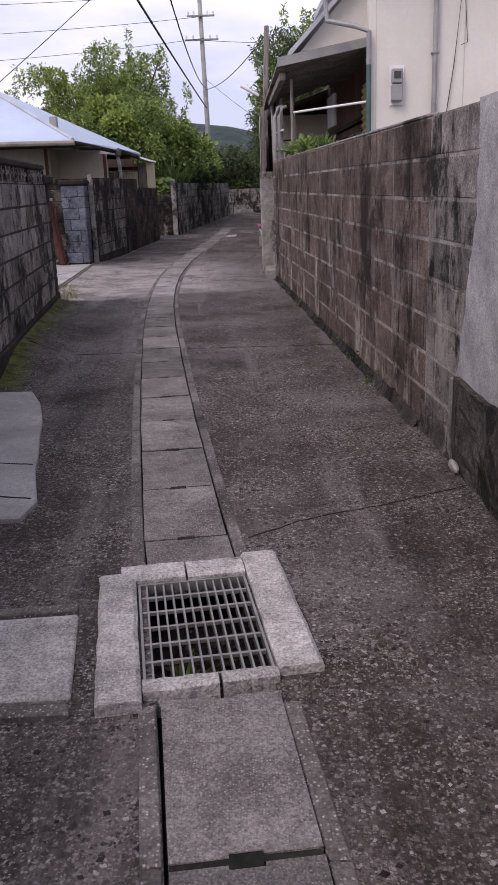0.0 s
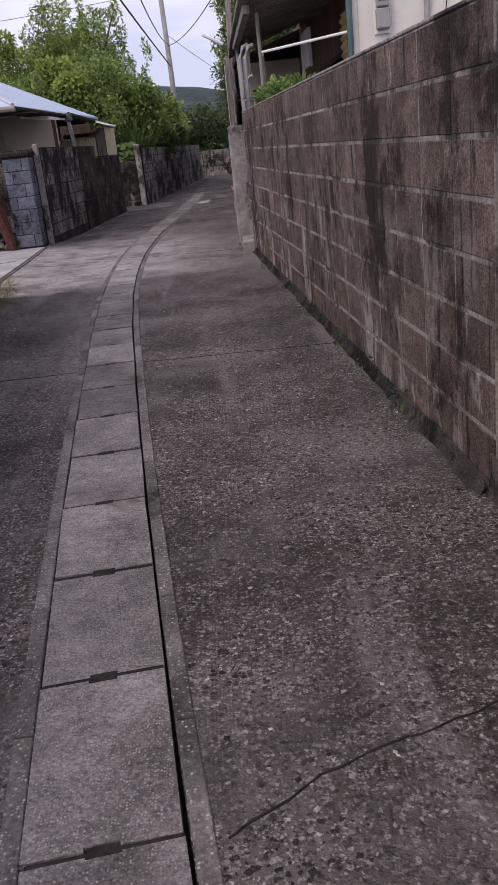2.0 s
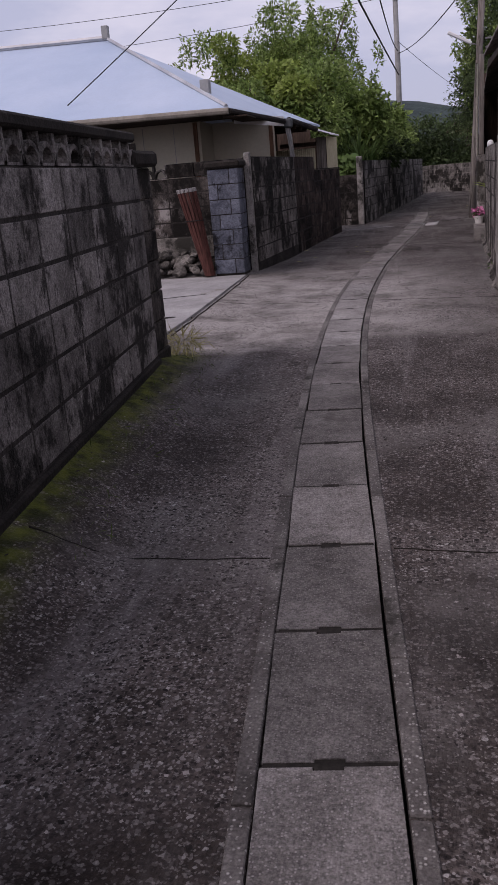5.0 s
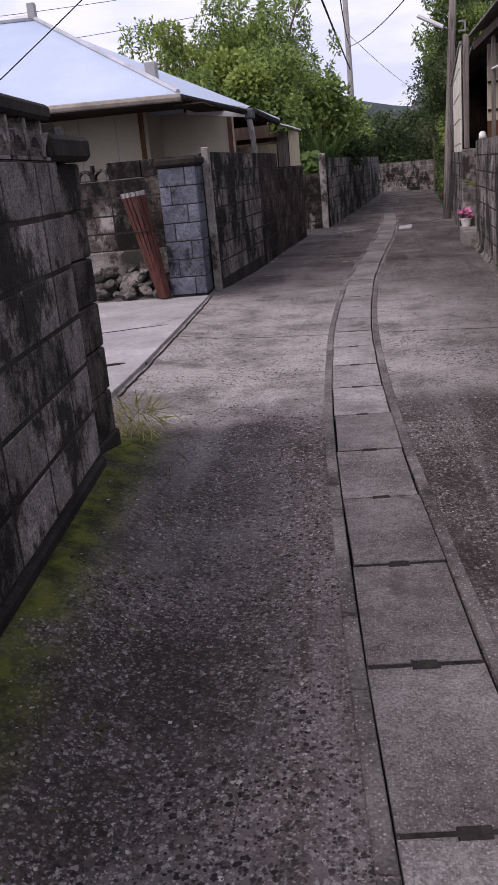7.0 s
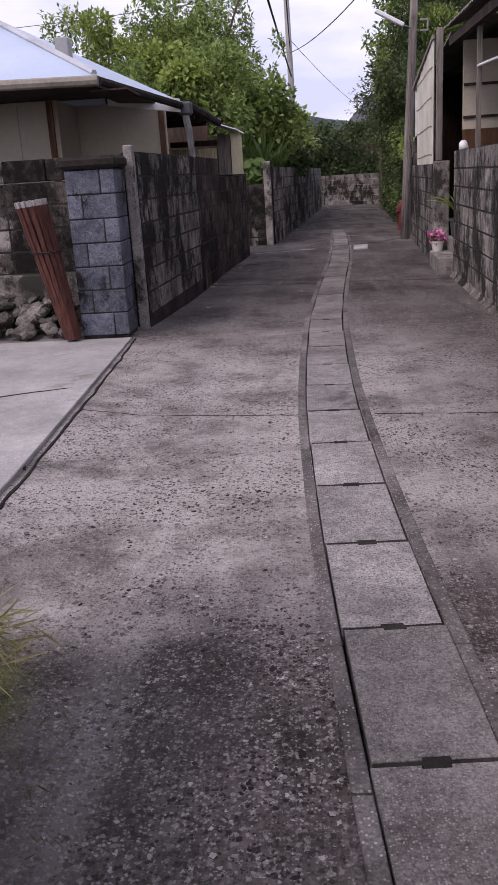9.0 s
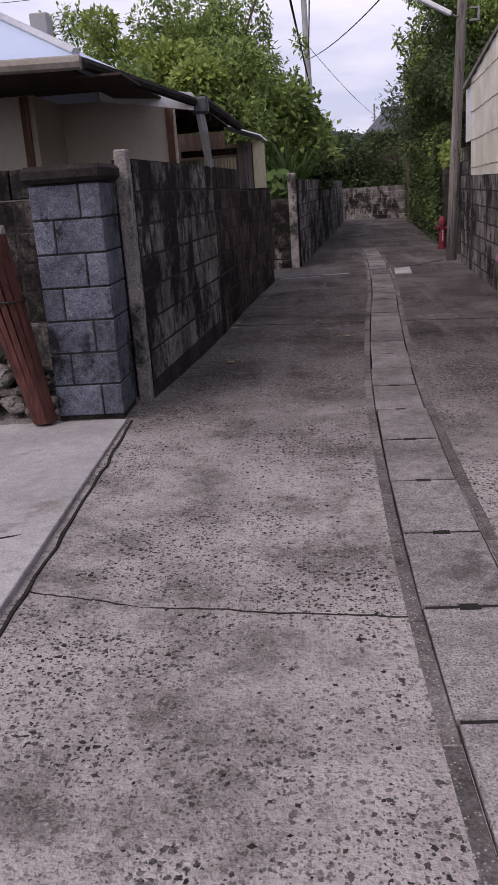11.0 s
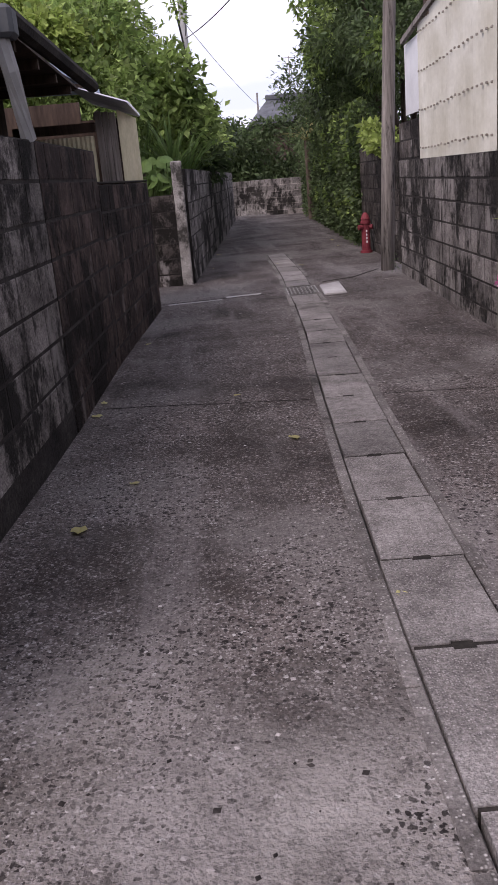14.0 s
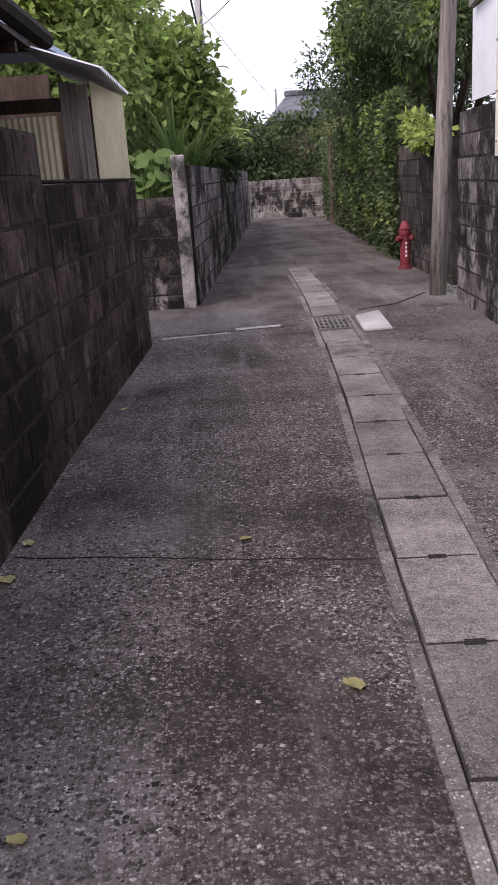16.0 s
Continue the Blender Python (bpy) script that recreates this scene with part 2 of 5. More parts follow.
STONE = shader("rubble_stone", (0.08, 0.072, 0.064), (0.24, 0.22, 0.2), 3, 50, 0.95, 0.8, rand=0.35, grime=0.8)
PINK = shader("petal_pink", (0.6, 0.12, 0.35), (0.8, 0.35, 0.55), 8, 30, 0.6, 0.0, rand=0.25, island=True, grain=0.1)
PEBBLE = shader("pebble_pale", (0.11, 0.098, 0.094), (0.33, 0.305, 0.293), 6, 90, 0.85, 0.0, rand=0.5, island=True, grain=0.4)
PEBBLE_DARK = shader("pebble_dark", (0.012, 0.01, 0.0095), (0.05, 0.043, 0.04), 6, 90, 0.8, 0.0, rand=0.5, island=True, grain=0.4)
LEAF_TREE = leaf_shader("leaf_mid_green", (0.095, 0.16, 0.042), (0.32, 0.42, 0.13), 0.55)
LEAF_LIGHT = leaf_shader("leaf_yellow_green", (0.19, 0.26, 0.06), (0.38, 0.46, 0.13), 0.45)
LEAF_DARK = leaf_shader("leaf_dark_green", (0.04, 0.066, 0.026), (0.13, 0.18, 0.075), 0.55)
LEAF_BLADE = leaf_shader("leaf_blade", (0.05, 0.1, 0.025), (0.16, 0.24, 0.07))
LEAF_DRY = leaf_shader("leaf_dry", (0.2, 0.18, 0.06), (0.4, 0.38, 0.18))
BARK = shader("bark", (0.06, 0.045, 0.035), (0.15, 0.12, 0.095), 4, 40, 0.95, 0.6, rand=0.1, stretch=(1, 1, 0.2))
MOSS = leaf_shader("moss_tufts", (0.03, 0.05, 0.01), (0.09, 0.12, 0.02))
HILL = shader("hill_woods", (0.03, 0.045, 0.045), (0.055, 0.075, 0.07), 0.12, 0.8, 0.95, 0.0, rand=0)
GLASS = bpy.data.materials.new("window_glass")
GLASS.use_nodes = True
_g = GLASS.node_tree.nodes["Principled BSDF"]
_g.inputs["Base Color"].default_value = (0.02, 0.022, 0.025, 1)
_g.inputs["Roughness"].default_value = 0.08


def ground_shader():
    """Exposed-aggregate concrete: dark and damp, bleached at the driveway mouth, mossy by the bank."""
    m = shader("ground_aggregate", (0.018, 0.0135, 0.0118), (0.12, 0.1, 0.093), 1.3, 60, 0.84, 0.5, rand=0, grain=1.0)
    n, l = m.node_tree.nodes, m.node_tree.links
    b = n["Principled BSDF"]
    src = b.inputs["Base Color"].links[0].from_socket
    geo = n.new("ShaderNodeNewGeometry")

    def noise_at(scale, detail=5.0, rough_=0.6):
        t = n.new("ShaderNodeTexNoise")
        t.inputs["Scale"].default_value = scale
        t.inputs["Detail"].default_value = detail
        t.inputs["Roughness"].default_value = rough_
        l.new(geo.outputs["Position"], t.inputs["Vector"])
        return t.outputs["Fac"]

    def span(s, lo, hi, a=0.0, c=1.0):
        r = n.new("ShaderNodeMapRange")
        r.interpolation_type = "SMOOTHSTEP"
        for k, v in (("From Min", lo), ("From Max", hi), ("To Min", a), ("To Max", c)):
            r.inputs[k].default_value = v
        l.new(s, r.inputs["Value"])
        return r.outputs["Result"]

    def op(kind, a, c):
        x = n.new("ShaderNodeMath")
        x.operation = kind
        x.use_clamp = kind != "SUBTRACT"
        for i, v in enumerate((a, c)):
            if isinstance(v, float):
                x.inputs[i].default_value = v
            else:
                l.new(v, x.inputs[i])
        return x.outputs[0]

    def mix(f, a, c):
        x = n.new("ShaderNodeMixRGB")
        for sock, v in ((x.inputs[0], f), (x.inputs[1], a), (x.inputs[2], c)):
            if isinstance(v, tuple):
                sock.default_value = (*v, 1)
            else:
                l.new(v, sock)
        return x.outputs["Color"]

    pos = n.new("ShaderNodeSeparateXYZ")
    l.new(geo.outputs["Position"], pos.inputs[0])
    wob = noise_at(0.9, 6.0)
    yw = n.new("ShaderNodeMath")
    yw.operation = "MULTIPLY_ADD"
    l.new(wob, yw.inputs[0])
    yw.inputs[1].default_value = 3.0
    l.new(pos.outputs["Y"], yw.inputs[2])
    zone = op("MULTIPLY", span(yw.outputs[0], 12.1, 13.1), span(yw.outputs[0], 18.4, 15.8))
    xfade = span(pos.outputs["X"], 0.5, -0.9, 0.22, 1.0)
    worn = span(noise_at(1.9, 9.0, 0.75), 0.34, 0.6, 0.2, 1.0)
    bleach = op("MULTIPLY", op("MULTIPLY", zone, xfade), worn)
    blot = span(noise_at(2.7, 10.0, 0.75), 0.5, 0.6, 0.0, 0.8)
    col = mix(blot, src, (0.034, 0.026, 0.022))
    patch = span(noise_at(0.55, 6.0, 0.65), 0.47, 0.64, 0.0, 0.6)
    col = mix(patch, col, (0.185, 0.17, 0.162))
    lane = n.new("ShaderNodeMapping")
    lane.inputs["Scale"].default_value = (2.4, 0.22, 1.0)
    l.new(geo.outputs["Position"], lane.inputs["Vector"])
    run = n.new("ShaderNodeTexNoise")
    run.inputs["Scale"].default_value = 1.0
    run.inputs["Detail"].default_value = 7.0
    run.inputs["Roughness"].default_value = 0.65
    l.new(lane.outputs["Vector"], run.inputs["Vector"])
    col = mix(span(run.outputs["Fac"], 0.5, 0.66, 0.0, 0.6), col, (0.19, 0.172, 0.168))
    col = mix(span(run.outputs["Fac"], 0.46, 0.32, 0.0, 0.75), col, (0.026, 0.0195, 0.0165))
    col = mix(bleach, col, (0.39, 0.362, 0.34))
    # pale stones of two sizes in the matrix; near-black cells paint shaded pits
    for scale, share, tone, deep in ((62.0, 0.6, (0.25, 0.228, 0.22), 0.9), (120.0, 0.55, (0.32, 0.295, 0.285), 0.9), (70.0, 0.09, (0.44, 0.42, 0.405), 0.95), (52.0, 0.7, (0.014, 0.0115, 0.011), 1.0), (100.0, 0.6, (0.018, 0.015, 0.014), 1.0)):
        v = n.new("ShaderNodeTexVoronoi")
        v.inputs["Scale"].default_value = scale
        v.inputs["Randomness"].default_value = 1.0
        off = n.new("ShaderNodeMapping")
        off.inputs["Location"].default_value = (scale * 0.37, scale * 0.11, 0)
        warp = n.new("ShaderNodeVectorMath")
        warp.operation = "MULTIPLY_ADD"
        jig = n.new("ShaderNodeTexNoise")
        jig.inputs["Scale"].default_value = scale * 0.9
        jig.inputs["Detail"].default_value = 3.0
        l.new(geo.outputs["Position"], jig.inputs["Vector"])
        l.new(jig.outputs["Color"], warp.inputs[0])
        warp.inputs[1].default_value = (1.6 / scale, 1.6 / scale, 1.6 / scale)
        l.new(geo.outputs["Position"], warp.inputs[2])
        l.new(warp.outputs["Vector"], off.inputs["Vector"])
        l.new(off.outputs["Vector"], v.inputs["Vector"])
        sep = n.new("ShaderNodeSeparateColor")
        l.new(v.outputs["Color"], sep.inputs["Color"])
        on = op("MULTIPLY", span(sep.outputs[0], 1.0 - share, 1.0), span(v.outputs["Distance"], 0.52, 0.38))
        expo = span(noise_at(1.3, 5.0, 0.7), 0.35, 0.62, 0.3, deep)
        col = mix(op("MULTIPLY", on, expo), col, tone)
    # moss on the bank
    slant = n.new("ShaderNodeMath")
    slant.operation = "MULTIPLY_ADD"
    l.new(pos.outputs["Y"], slant.inputs[0])
    slant.inputs[1].default_value = 0.085
    l.new(pos.outputs["X"], slant.inputs[2])
    mossy = op("MULTIPLY", span(slant.outputs[0], -0.98, -1.18), op("MULTIPLY", span(pos.outputs["Y"], 5.0, 6.2), span(pos.outputs["Y"], 10.9, 10.2)))
    mossy = op("MULTIPLY", mossy, span(pos.outputs["X"], -2.7, -2.5))
    mossy = op("MULTIPLY", mossy, span(noise_at(2.2, 7.0, 0.7), 0.34, 0.5))
    col = mix(mossy, col, mix(span(noise_at(9.0), 0.35, 0.65), (0.02, 0.024, 0.006), (0.09, 0.103, 0.016)))
    l.new(col, b.inputs["Base Color"])
    bp = n["Bump"]
    bp.inputs["Distance"].default_value = 0.012
    bp.inputs["Strength"].default_value = 1.0
    l.new(noise_at(75.0, 2.0), bp.inputs["Height"])
    return m


GROUND = ground_shader()


# ---- mesh helpers ----
def add_box(bm, x0, y0, z0, x1, y1, z1, m=None):
    r = bmesh.ops.create_cube(bm, size=1.0)["verts"]
    t = Matrix.Translation(((x0 + x1) / 2, (y0 + y1) / 2, (z0 + z1) / 2)) @ Matrix.Diagonal((x1 - x0, y1 - y0, z1 - z0, 1))
    bmesh.ops.transform(bm, matrix=(m @ t) if m else t, verts=r)
    return r


def box_bm(x0, y0, z0, x1, y1, z1, bevel=0.0, m=None):
    bm = bmesh.new()
    add_box(bm, x0, y0, z0, x1, y1, z1)
    if bevel:
        bmesh.ops.bevel(bm, geom=bm.edges[:], offset=bevel, segments=1, affect="EDGES")
    if m:
        bmesh.ops.transform(bm, matrix=m, verts=bm.verts)
    return bm


def tube_bm(points, radius, sides=8, radius_end=None, bm=None):
    """A round bar along the points, tapered if radius_end is given."""
    bm = bm or bmesh.new()
    pts = [Vector(p) for p in points]
    rings = []
    for i, p in enumerate(pts):
        d = (pts[min(i + 1, len(pts) - 1)] - pts[max(i - 1, 0)]).normalized()
        u = d.cross(Vector((0, 0, 1)) if abs(d.z) < 0.9 else Vector((1, 0, 0))).normalized()
        v = d.cross(u)
        f = i / max(1, len(pts) - 1)
        r = radius if radius_end is None else radius + (radius_end - radius) * f
        rings.append([bm.verts.new(p + r * (math.cos(a) * u + math.sin(a) * v)) for a in [2 * math.pi * k / sides for k in range(sides)]])
    for a, c in zip(rings, rings[1:]):
        for k in range(sides):
            bm.faces.new((a[k], a[(k + 1) % sides], c[(k + 1) % sides], c[k]))
    bm.faces.new(rings[0][::-1])
    bm.faces.new(rings[-1])
    bmesh.ops.recalc_face_normals(bm, faces=bm.faces)
    return bm


def prism_bm(poly, z0, z1, bevel=0.0):
    bm = bmesh.new()
    f = bm.faces.new([bm.verts.new((x, y, z0)) for x, y in poly])
    r = bmesh.ops.extrude_face_region(bm, geom=[f])["geom"]
    bmesh.ops.translate(bm, vec=(0, 0, z1 - z0), verts=[v for v in r if isinstance(v, bmesh.types.BMVert)])
    bmesh.ops.recalc_face_normals(bm, faces=bm.faces)
    if bevel:
        bmesh.ops.bevel(bm, geom=bm.edges[:], offset=bevel, segments=1, affect="EDGES")
    return bm


def sheet_bm(p, q, r, waves, depth, thick=0.004, rows=1):
    """A corrugated sheet with corner p, ridges side by side from p to q, running from p to r."""
    p, q, r = Vector(p), Vector(q), Vector(r)
    n_ = (q - p).cross(r - p).normalized()
    bm = bmesh.new()
    k = waves * 4
    lines = []
    for s in (0, 1):
        for j in range(rows + 1):
            lines.append([bm.verts.new(p + (q - p) * i / k + (r - p) * j / rows + n_ * (depth * math.sin(2 * math.pi * i / 4) - s * thick)) for i in range(k + 1)])
    h = rows + 1
    for s in (0, 1):
        for j in range(rows):
            a, c = lines[s * h + j], lines[s * h + j + 1]
            for i in range(k):
                bm.faces.new((a[i], a[i + 1], c[i + 1], c[i]) if s == 0 else (c[i], c[i + 1], a[i + 1], a[i]))
    for j in (0, rows):
        a, c = lines[j], lines[h + j]
        for i in range(k):
            bm.faces.new((a[i], c[i], c[i + 1], a[i + 1]))
    bmesh.ops.recalc_face_normals(bm, faces=bm.faces)
    return bm


def mesh_of(name, bm, material, smooth=False):
    me = bpy.data.meshes.new(name)
    bm.to_mesh(me)
    bm.free()
    me.materials.append(material)
    if smooth:
        for f in me.polygons:
            f.use_smooth = True
    return me


def part(name, bm, material, parent=None, label="", smooth=False):
    ob = new(name, mesh_of(name, bm, material, smooth))
    if parent:
        ob.parent = parent
    if label:
        ob["label"] = label
    return ob


def thing(name, label, category, group="", kind="", at=(0, 0, 0)):
    ob = new(name)
    ob.matrix_world = Matrix.Translation(at)
    return tagged(ob, label, category, group, kind)


def setting(name, bm, material, label, category, smooth=False):
    return tagged(part(name, bm, material, smooth=smooth), label, category, kind="structure")


def gut(y):
    """x of the gutter's middle line."""
    ys = (-3, 1.4, 1.93, 2.6, 3.6, 5.4, 7.1, 8.3, 9.5, 10.7, 12.0, 13.4, 14.9, 16.2, 17.35, 18.45, 19.5, 20.6, 21.7, 22.8, 24.0, 26.0, 29.0)
    xs = (0.34, -0.03, -0.09, -0.185, -0.309, -0.506, -0.668, -0.783, -0.876, -0.955, -1.003, -1.028, -1.0, -0.96, -0.887, -0.812, -0.735, -0.64, -0.56, -0.49, -0.43, -0.33, -0.25)
    return float(sum(np.interp(y + d, ys, xs) for d in (-0.6, -0.3, 0, 0.3, 0.6)) / 5)


def lid_half(y):
    """Half the width of the lids, which come from two makers."""
    return float(np.interp(y, (3.0, 8.0, 10.0, 17.5), (0.159, 0.154, 0.148, 0.139)))


def bank(x, y):
    """Height of the ground: a mossy bank by the garden wall, a slight rise to the driveway."""
    wall = -1.86 - 0.085 * (y - 6.6)
    a = max(0.0, min(1.0, (wall + 0.55 - x) / 0.55)) * max(0.0, min(1.0, (10.9 - y) / 1.2)) * max(0.0, min(1.0, (y - 5.3) / 1.5))
    c = max(0.0, min(1.0, (-2.1 - x) / 0.6)) * max(0.0, min(1.0, (y - 10) / 1.5)) * max(0.0, min(1.0, (18 - y) / 2))
    return max(0.17 * a * a * (3 - 2 * a), 0.06 * c) + 0.006 * noise.noise((x * 0.9, y * 0.7, 3))


# ---- ground ----
GUT0, GUT1 = -1.0, 28.6
ys = [-2000, -200, -20, -5, -2] + [GUT0 - 0.01, GUT0] + [GUT0 + 0.2 * i for i in range(1, 148)] + [GUT1, GUT1 + 0.01] + [29 + 0.5 * i for i in range(38)] + [60, 90, 200, 2000]
left = [-2000, -200, -40, -12, -7] + [-5 + 0.16 * i for i in range(27)]
right = [0.06 + 0.16 * i for i in range(14)] + [3, 5, 12, 40, 200, 2000]
bm = bmesh.new()
rows = []
for y in ys:
    g = gut(max(-3, min(29, y)))
    deep = -0.22 if GUT0 <= y <= GUT1 else 0.0
    half = lid_half(y) + 0.006
    prof = [(x if x < -3 else x + (g + 0.6) * max(0, (x + 3) / 2.2), None) for x in left]
    prof += [(g - half - 0.002, None), (g - half, deep), (g + half, deep), (g + half + 0.002, None)]
    prof += [(g + half + x if x < 2.2 else x + g, None) for x in right]
    rows.append([bm.verts.new((x, y, bank(x, y) if z is None and abs(x) < 30 and -5 < y < 60 else (z or 0.0))) for x, z in prof])
for a, c in zip(rows, rows[1:]):
    for i in range(len(a) - 1):
        bm.faces.new((a[i], a[i + 1], c[i + 1], c[i]))
ground = setting("ground", bm, GROUND, "dark worn exposed-aggregate concrete lane with a mossy edge", "ground", smooth=False)


def strip_line(name, pts, width, z, material, label, height=0.006):
    """A narrow ragged band on the ground along the points."""
    bm = bmesh.new()
    rows_ = []
    n_ = 40
    for i in range(n_ + 1):
        f = i / n_ * (len(pts) - 1)
        k = min(int(f), len(pts) - 2)
        p = Vector(pts[k]).lerp(Vector(pts[k + 1]), f - k)
        d = (Vector(pts[k + 1]) - Vector(pts[k])).normalized()
        s = Vector((-d.y, d.x))
        w = width * (0.6 + 0.8 * abs(noise.noise((p.x * 6, p.y * 6, 1))))
        o = 0.02 * noise.noise((p.x * 17, p.y * 17, 4)) * 0.5 + 0.014 * noise.noise((p.x * 4, p.y * 4, 9))
        rows_.append([bm.verts.new((*(p + s * (o + t)), bank(p.x, p.y) + zz)) for t, zz in ((-w, -0.01), (-w * 0.7, z), (w * 0.7, z), (w, -0.01))])
    for a, c in zip(rows_, rows_[1:]):
        for i in range(3):
            bm.faces.new((a[i], a[i + 1], c[i + 1], c[i]))
    ob = part(name, bm, material, ground, label)
    return ob


for pts in (((-0.45, 7.13), (0.8, 7.07)), ((-1.75, 7.0), (-0.88, 7.05)), ((-2.5, 13.25), (-1.22, 13.07)), ((-0.8, 13.03), (0.45, 12.87)), ((-2.28, 19.25), (-0.98, 18.99)), ((-0.6, 18.97), (0.62, 18.75)),
            ((1.0, 3.55), (0.6, 3.35), (0.2, 3.2), (0.0, 3.05)), ((-2.05, 23.72), (-1.4, 23.75), (-0.75, 23.8))):
    strip_line("expansion_joint", pts, 0.004, 0.003, SEAM, "dark dirt-filled joint")
strip_line("mortar_band", ((-1.95, 23.62), (-1.5, 23.66), (-1.35, 23.68)), 0.025, 0.006, CONC_PALE, "pale mortar edge")
strip_line("mortar_band", ((-1.3, 23.82), (-0.9, 23.86)), 0.06, 0.006, CONC_PALE, "pale mortar edge")
strip_line("crack", ((-0.1, 24.4), (0.3, 24.6), (0.75, 25.2)), 0.02, 0.005, SEAM, "dark crack across the lane")


# ---- gutter: kerbs, lids, grating ----
gutter = thing("gutter", "concrete lidded roadside drain running along the lane", "drain", kind="structure")


def kerb_run(side):
    y = GUT0
    while y < 28.4:
        y2 = min(y + 0.6, 28.4)
        if y < 1.96 < y2:
            y2 = 1.96
        if not 1.95 < y < 2.8:
            (xa, xb), j, w = [gut(v) + side * (lid_half(v) + 0.01) for v in (y + 0.004, y2 - 0.004)], random.uniform(-0.003, 0.003), 0.046
            part("kerb", prism_bm([(xa, y + 0.004), (xa + side * w, y + 0.004), (xb + side * w, y2 - 0.004), (xb, y2 - 0.004)], -0.1, 0.006 + j, 0.003), KERB, gutter)
        y = y2 if y2 != 1.96 else 2.83


kerb_run(-1)
kerb_run(1)
# black sheet along the channel, above the lids' undersides, dropped at the grating
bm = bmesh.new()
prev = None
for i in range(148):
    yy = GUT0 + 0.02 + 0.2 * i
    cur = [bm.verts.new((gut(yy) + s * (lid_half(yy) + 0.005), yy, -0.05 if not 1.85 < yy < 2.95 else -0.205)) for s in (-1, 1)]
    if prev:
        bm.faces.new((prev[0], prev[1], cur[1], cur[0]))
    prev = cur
part("silt", bm, SEAM, gutter, "black sheet closing the drain channel")


def lid_mesh(length, mat=LID):
    w, n_, d = 0.158, 0.036, 0.012
    h = length / 2 - 0.008
    bm_ = bmesh.new()
    add_box(bm_, -w, -h + d, -0.08, w, h - d, 0.0)
    for s in (-1, 1):
        for a_, e_ in ((-w, -n_), (n_, w)):
            add_box(bm_, a_, min(s * h, s * (h - d)), -0.08, e_, max(s * h, s * (h - d)), 0.0)
    return mesh_of("lid", bm_, mat)


LID_FULL, LID_PALE = lid_mesh(0.6), lid_mesh(0.6, LID_WORN)
rnd = random.Random(4)
JOINTS = [float(np.interp(k, (0, 7, 19, 20, 22, 35), (3.045, 7.14, 14.3, 14.95, 16.19, 23.35))) for k in range(36)]
spans = [(-0.4, 0.2), (0.2, 0.8), (0.8, 1.405), (1.405, 1.985), (2.76, 3.045)] + list(zip(JOINTS, JOINTS[1:])) + [(24.16 + 0.553 * k, 24.713 + 0.553 * k) for k in range(8)]
dirt = bmesh.new()
add_box(dirt, -0.154, -0.0085, -0.05, 0.154, 0.0085, 0.0)
add_box(dirt, -0.035, -0.0195, -0.05, 0.035, 0.0195, 0.0006)
DIRT = mesh_of("joint_dirt", dirt, SEAM)
for a, e in spans:
    y = (a + e) / 2
    s = math.degrees(math.atan2(gut(y + 0.25) - gut(y - 0.25), 0.5))
    wide = lid_half(y) / 0.158
    if e not in (1.985,):
        o = new("joint_dirt", DIRT)
        o.matrix_world = pose(gut(e), e, 0.0098, 0, 0, -s) @ Matrix.Diagonal((wide, 1, 1, 1))
        o.parent = gutter
    ob = new("gutter_lid", LID_PALE if 11.0 < y < 14.6 else LID_FULL)
    ob.matrix_world = pose(gut(y) + rnd.uniform(-0.004, 0.004), y, 0.012 + rnd.uniform(-0.0025, 0.0025), rnd.uniform(-0.15, 0.15), rnd.uniform(-0.5, 0.5), -s + rnd.uniform(-0.6, 0.6)) @ Matrix.Diagonal((wide, (e - a) / 0.6, 1, 1))
    ob.parent = gutter


def grating(name, m, w, l, bars, cross, label):
    g = thing(name, label, "drain grate")
    g.matrix_world = m
    part("rim", box_bm(-w / 2, -l / 2, -0.03, -w / 2 + 0.008, l / 2, 0.002), STEEL, g)
    part("rim", box_bm(w / 2 - 0.008, -l / 2, -0.03, w / 2, l / 2, 0.002), STEEL, g)
    part("rim", box_bm(-w / 2 + 0.009, -l / 2, -0.03, w / 2 - 0.009, -l / 2 + 0.008, 0.002), STEEL, g)
    part("rim", box_bm(-w / 2 + 0.009, l / 2 - 0.008, -0.03, w / 2 - 0.009, l / 2, 0.002), STEEL, g)
    bar = mesh_of("bar", box_bm(-0.0035, -l / 2 + 0.009, -0.028, 0.0035, l / 2 - 0.009, 0.0, 0.001), STEEL)
    for i in range(bars):
        o = new("bar", bar)
        o.parent = g
        o.location = (-w / 2 + w * (i + 1) / (bars + 1), 0, 0)
    rod = mesh_of("cross_bar", box_bm(-w / 2 + 0.009, -0.005, -0.012, w / 2 - 0.009, 0.005, 0.001, 0.001), STEEL)
    for i in range(cross):
        o = new("cross_bar", rod)
        o.parent = g
        o.location = (0, -l / 2 + l * (i + 1) / (cross + 1), 0)
    return g


TURN_G = 7.5
grating("drain_grate", pose(-0.165, 2.38, 0.012, 0, 0, TURN_G), 0.37, 0.6, 12, 5, "galvanised steel bar grating over a drain pit with weeds")
pit = tagged(part("pit_bottom", box_bm(-0.4, 2.0, -0.26, 0.05, 2.8, -0.215), CONC_DARK), "dark bottom of the drain pit", "drain pit", kind="structure")
pit_frame = thing("drain_pit_frame", "pale chipped concrete frame round the drain pit", "drain frame", at=(-0.165, 2.38, 0))
pit_frame.matrix_world = pose(-0.165, 2.38, 0, 0, 0, TURN_G)


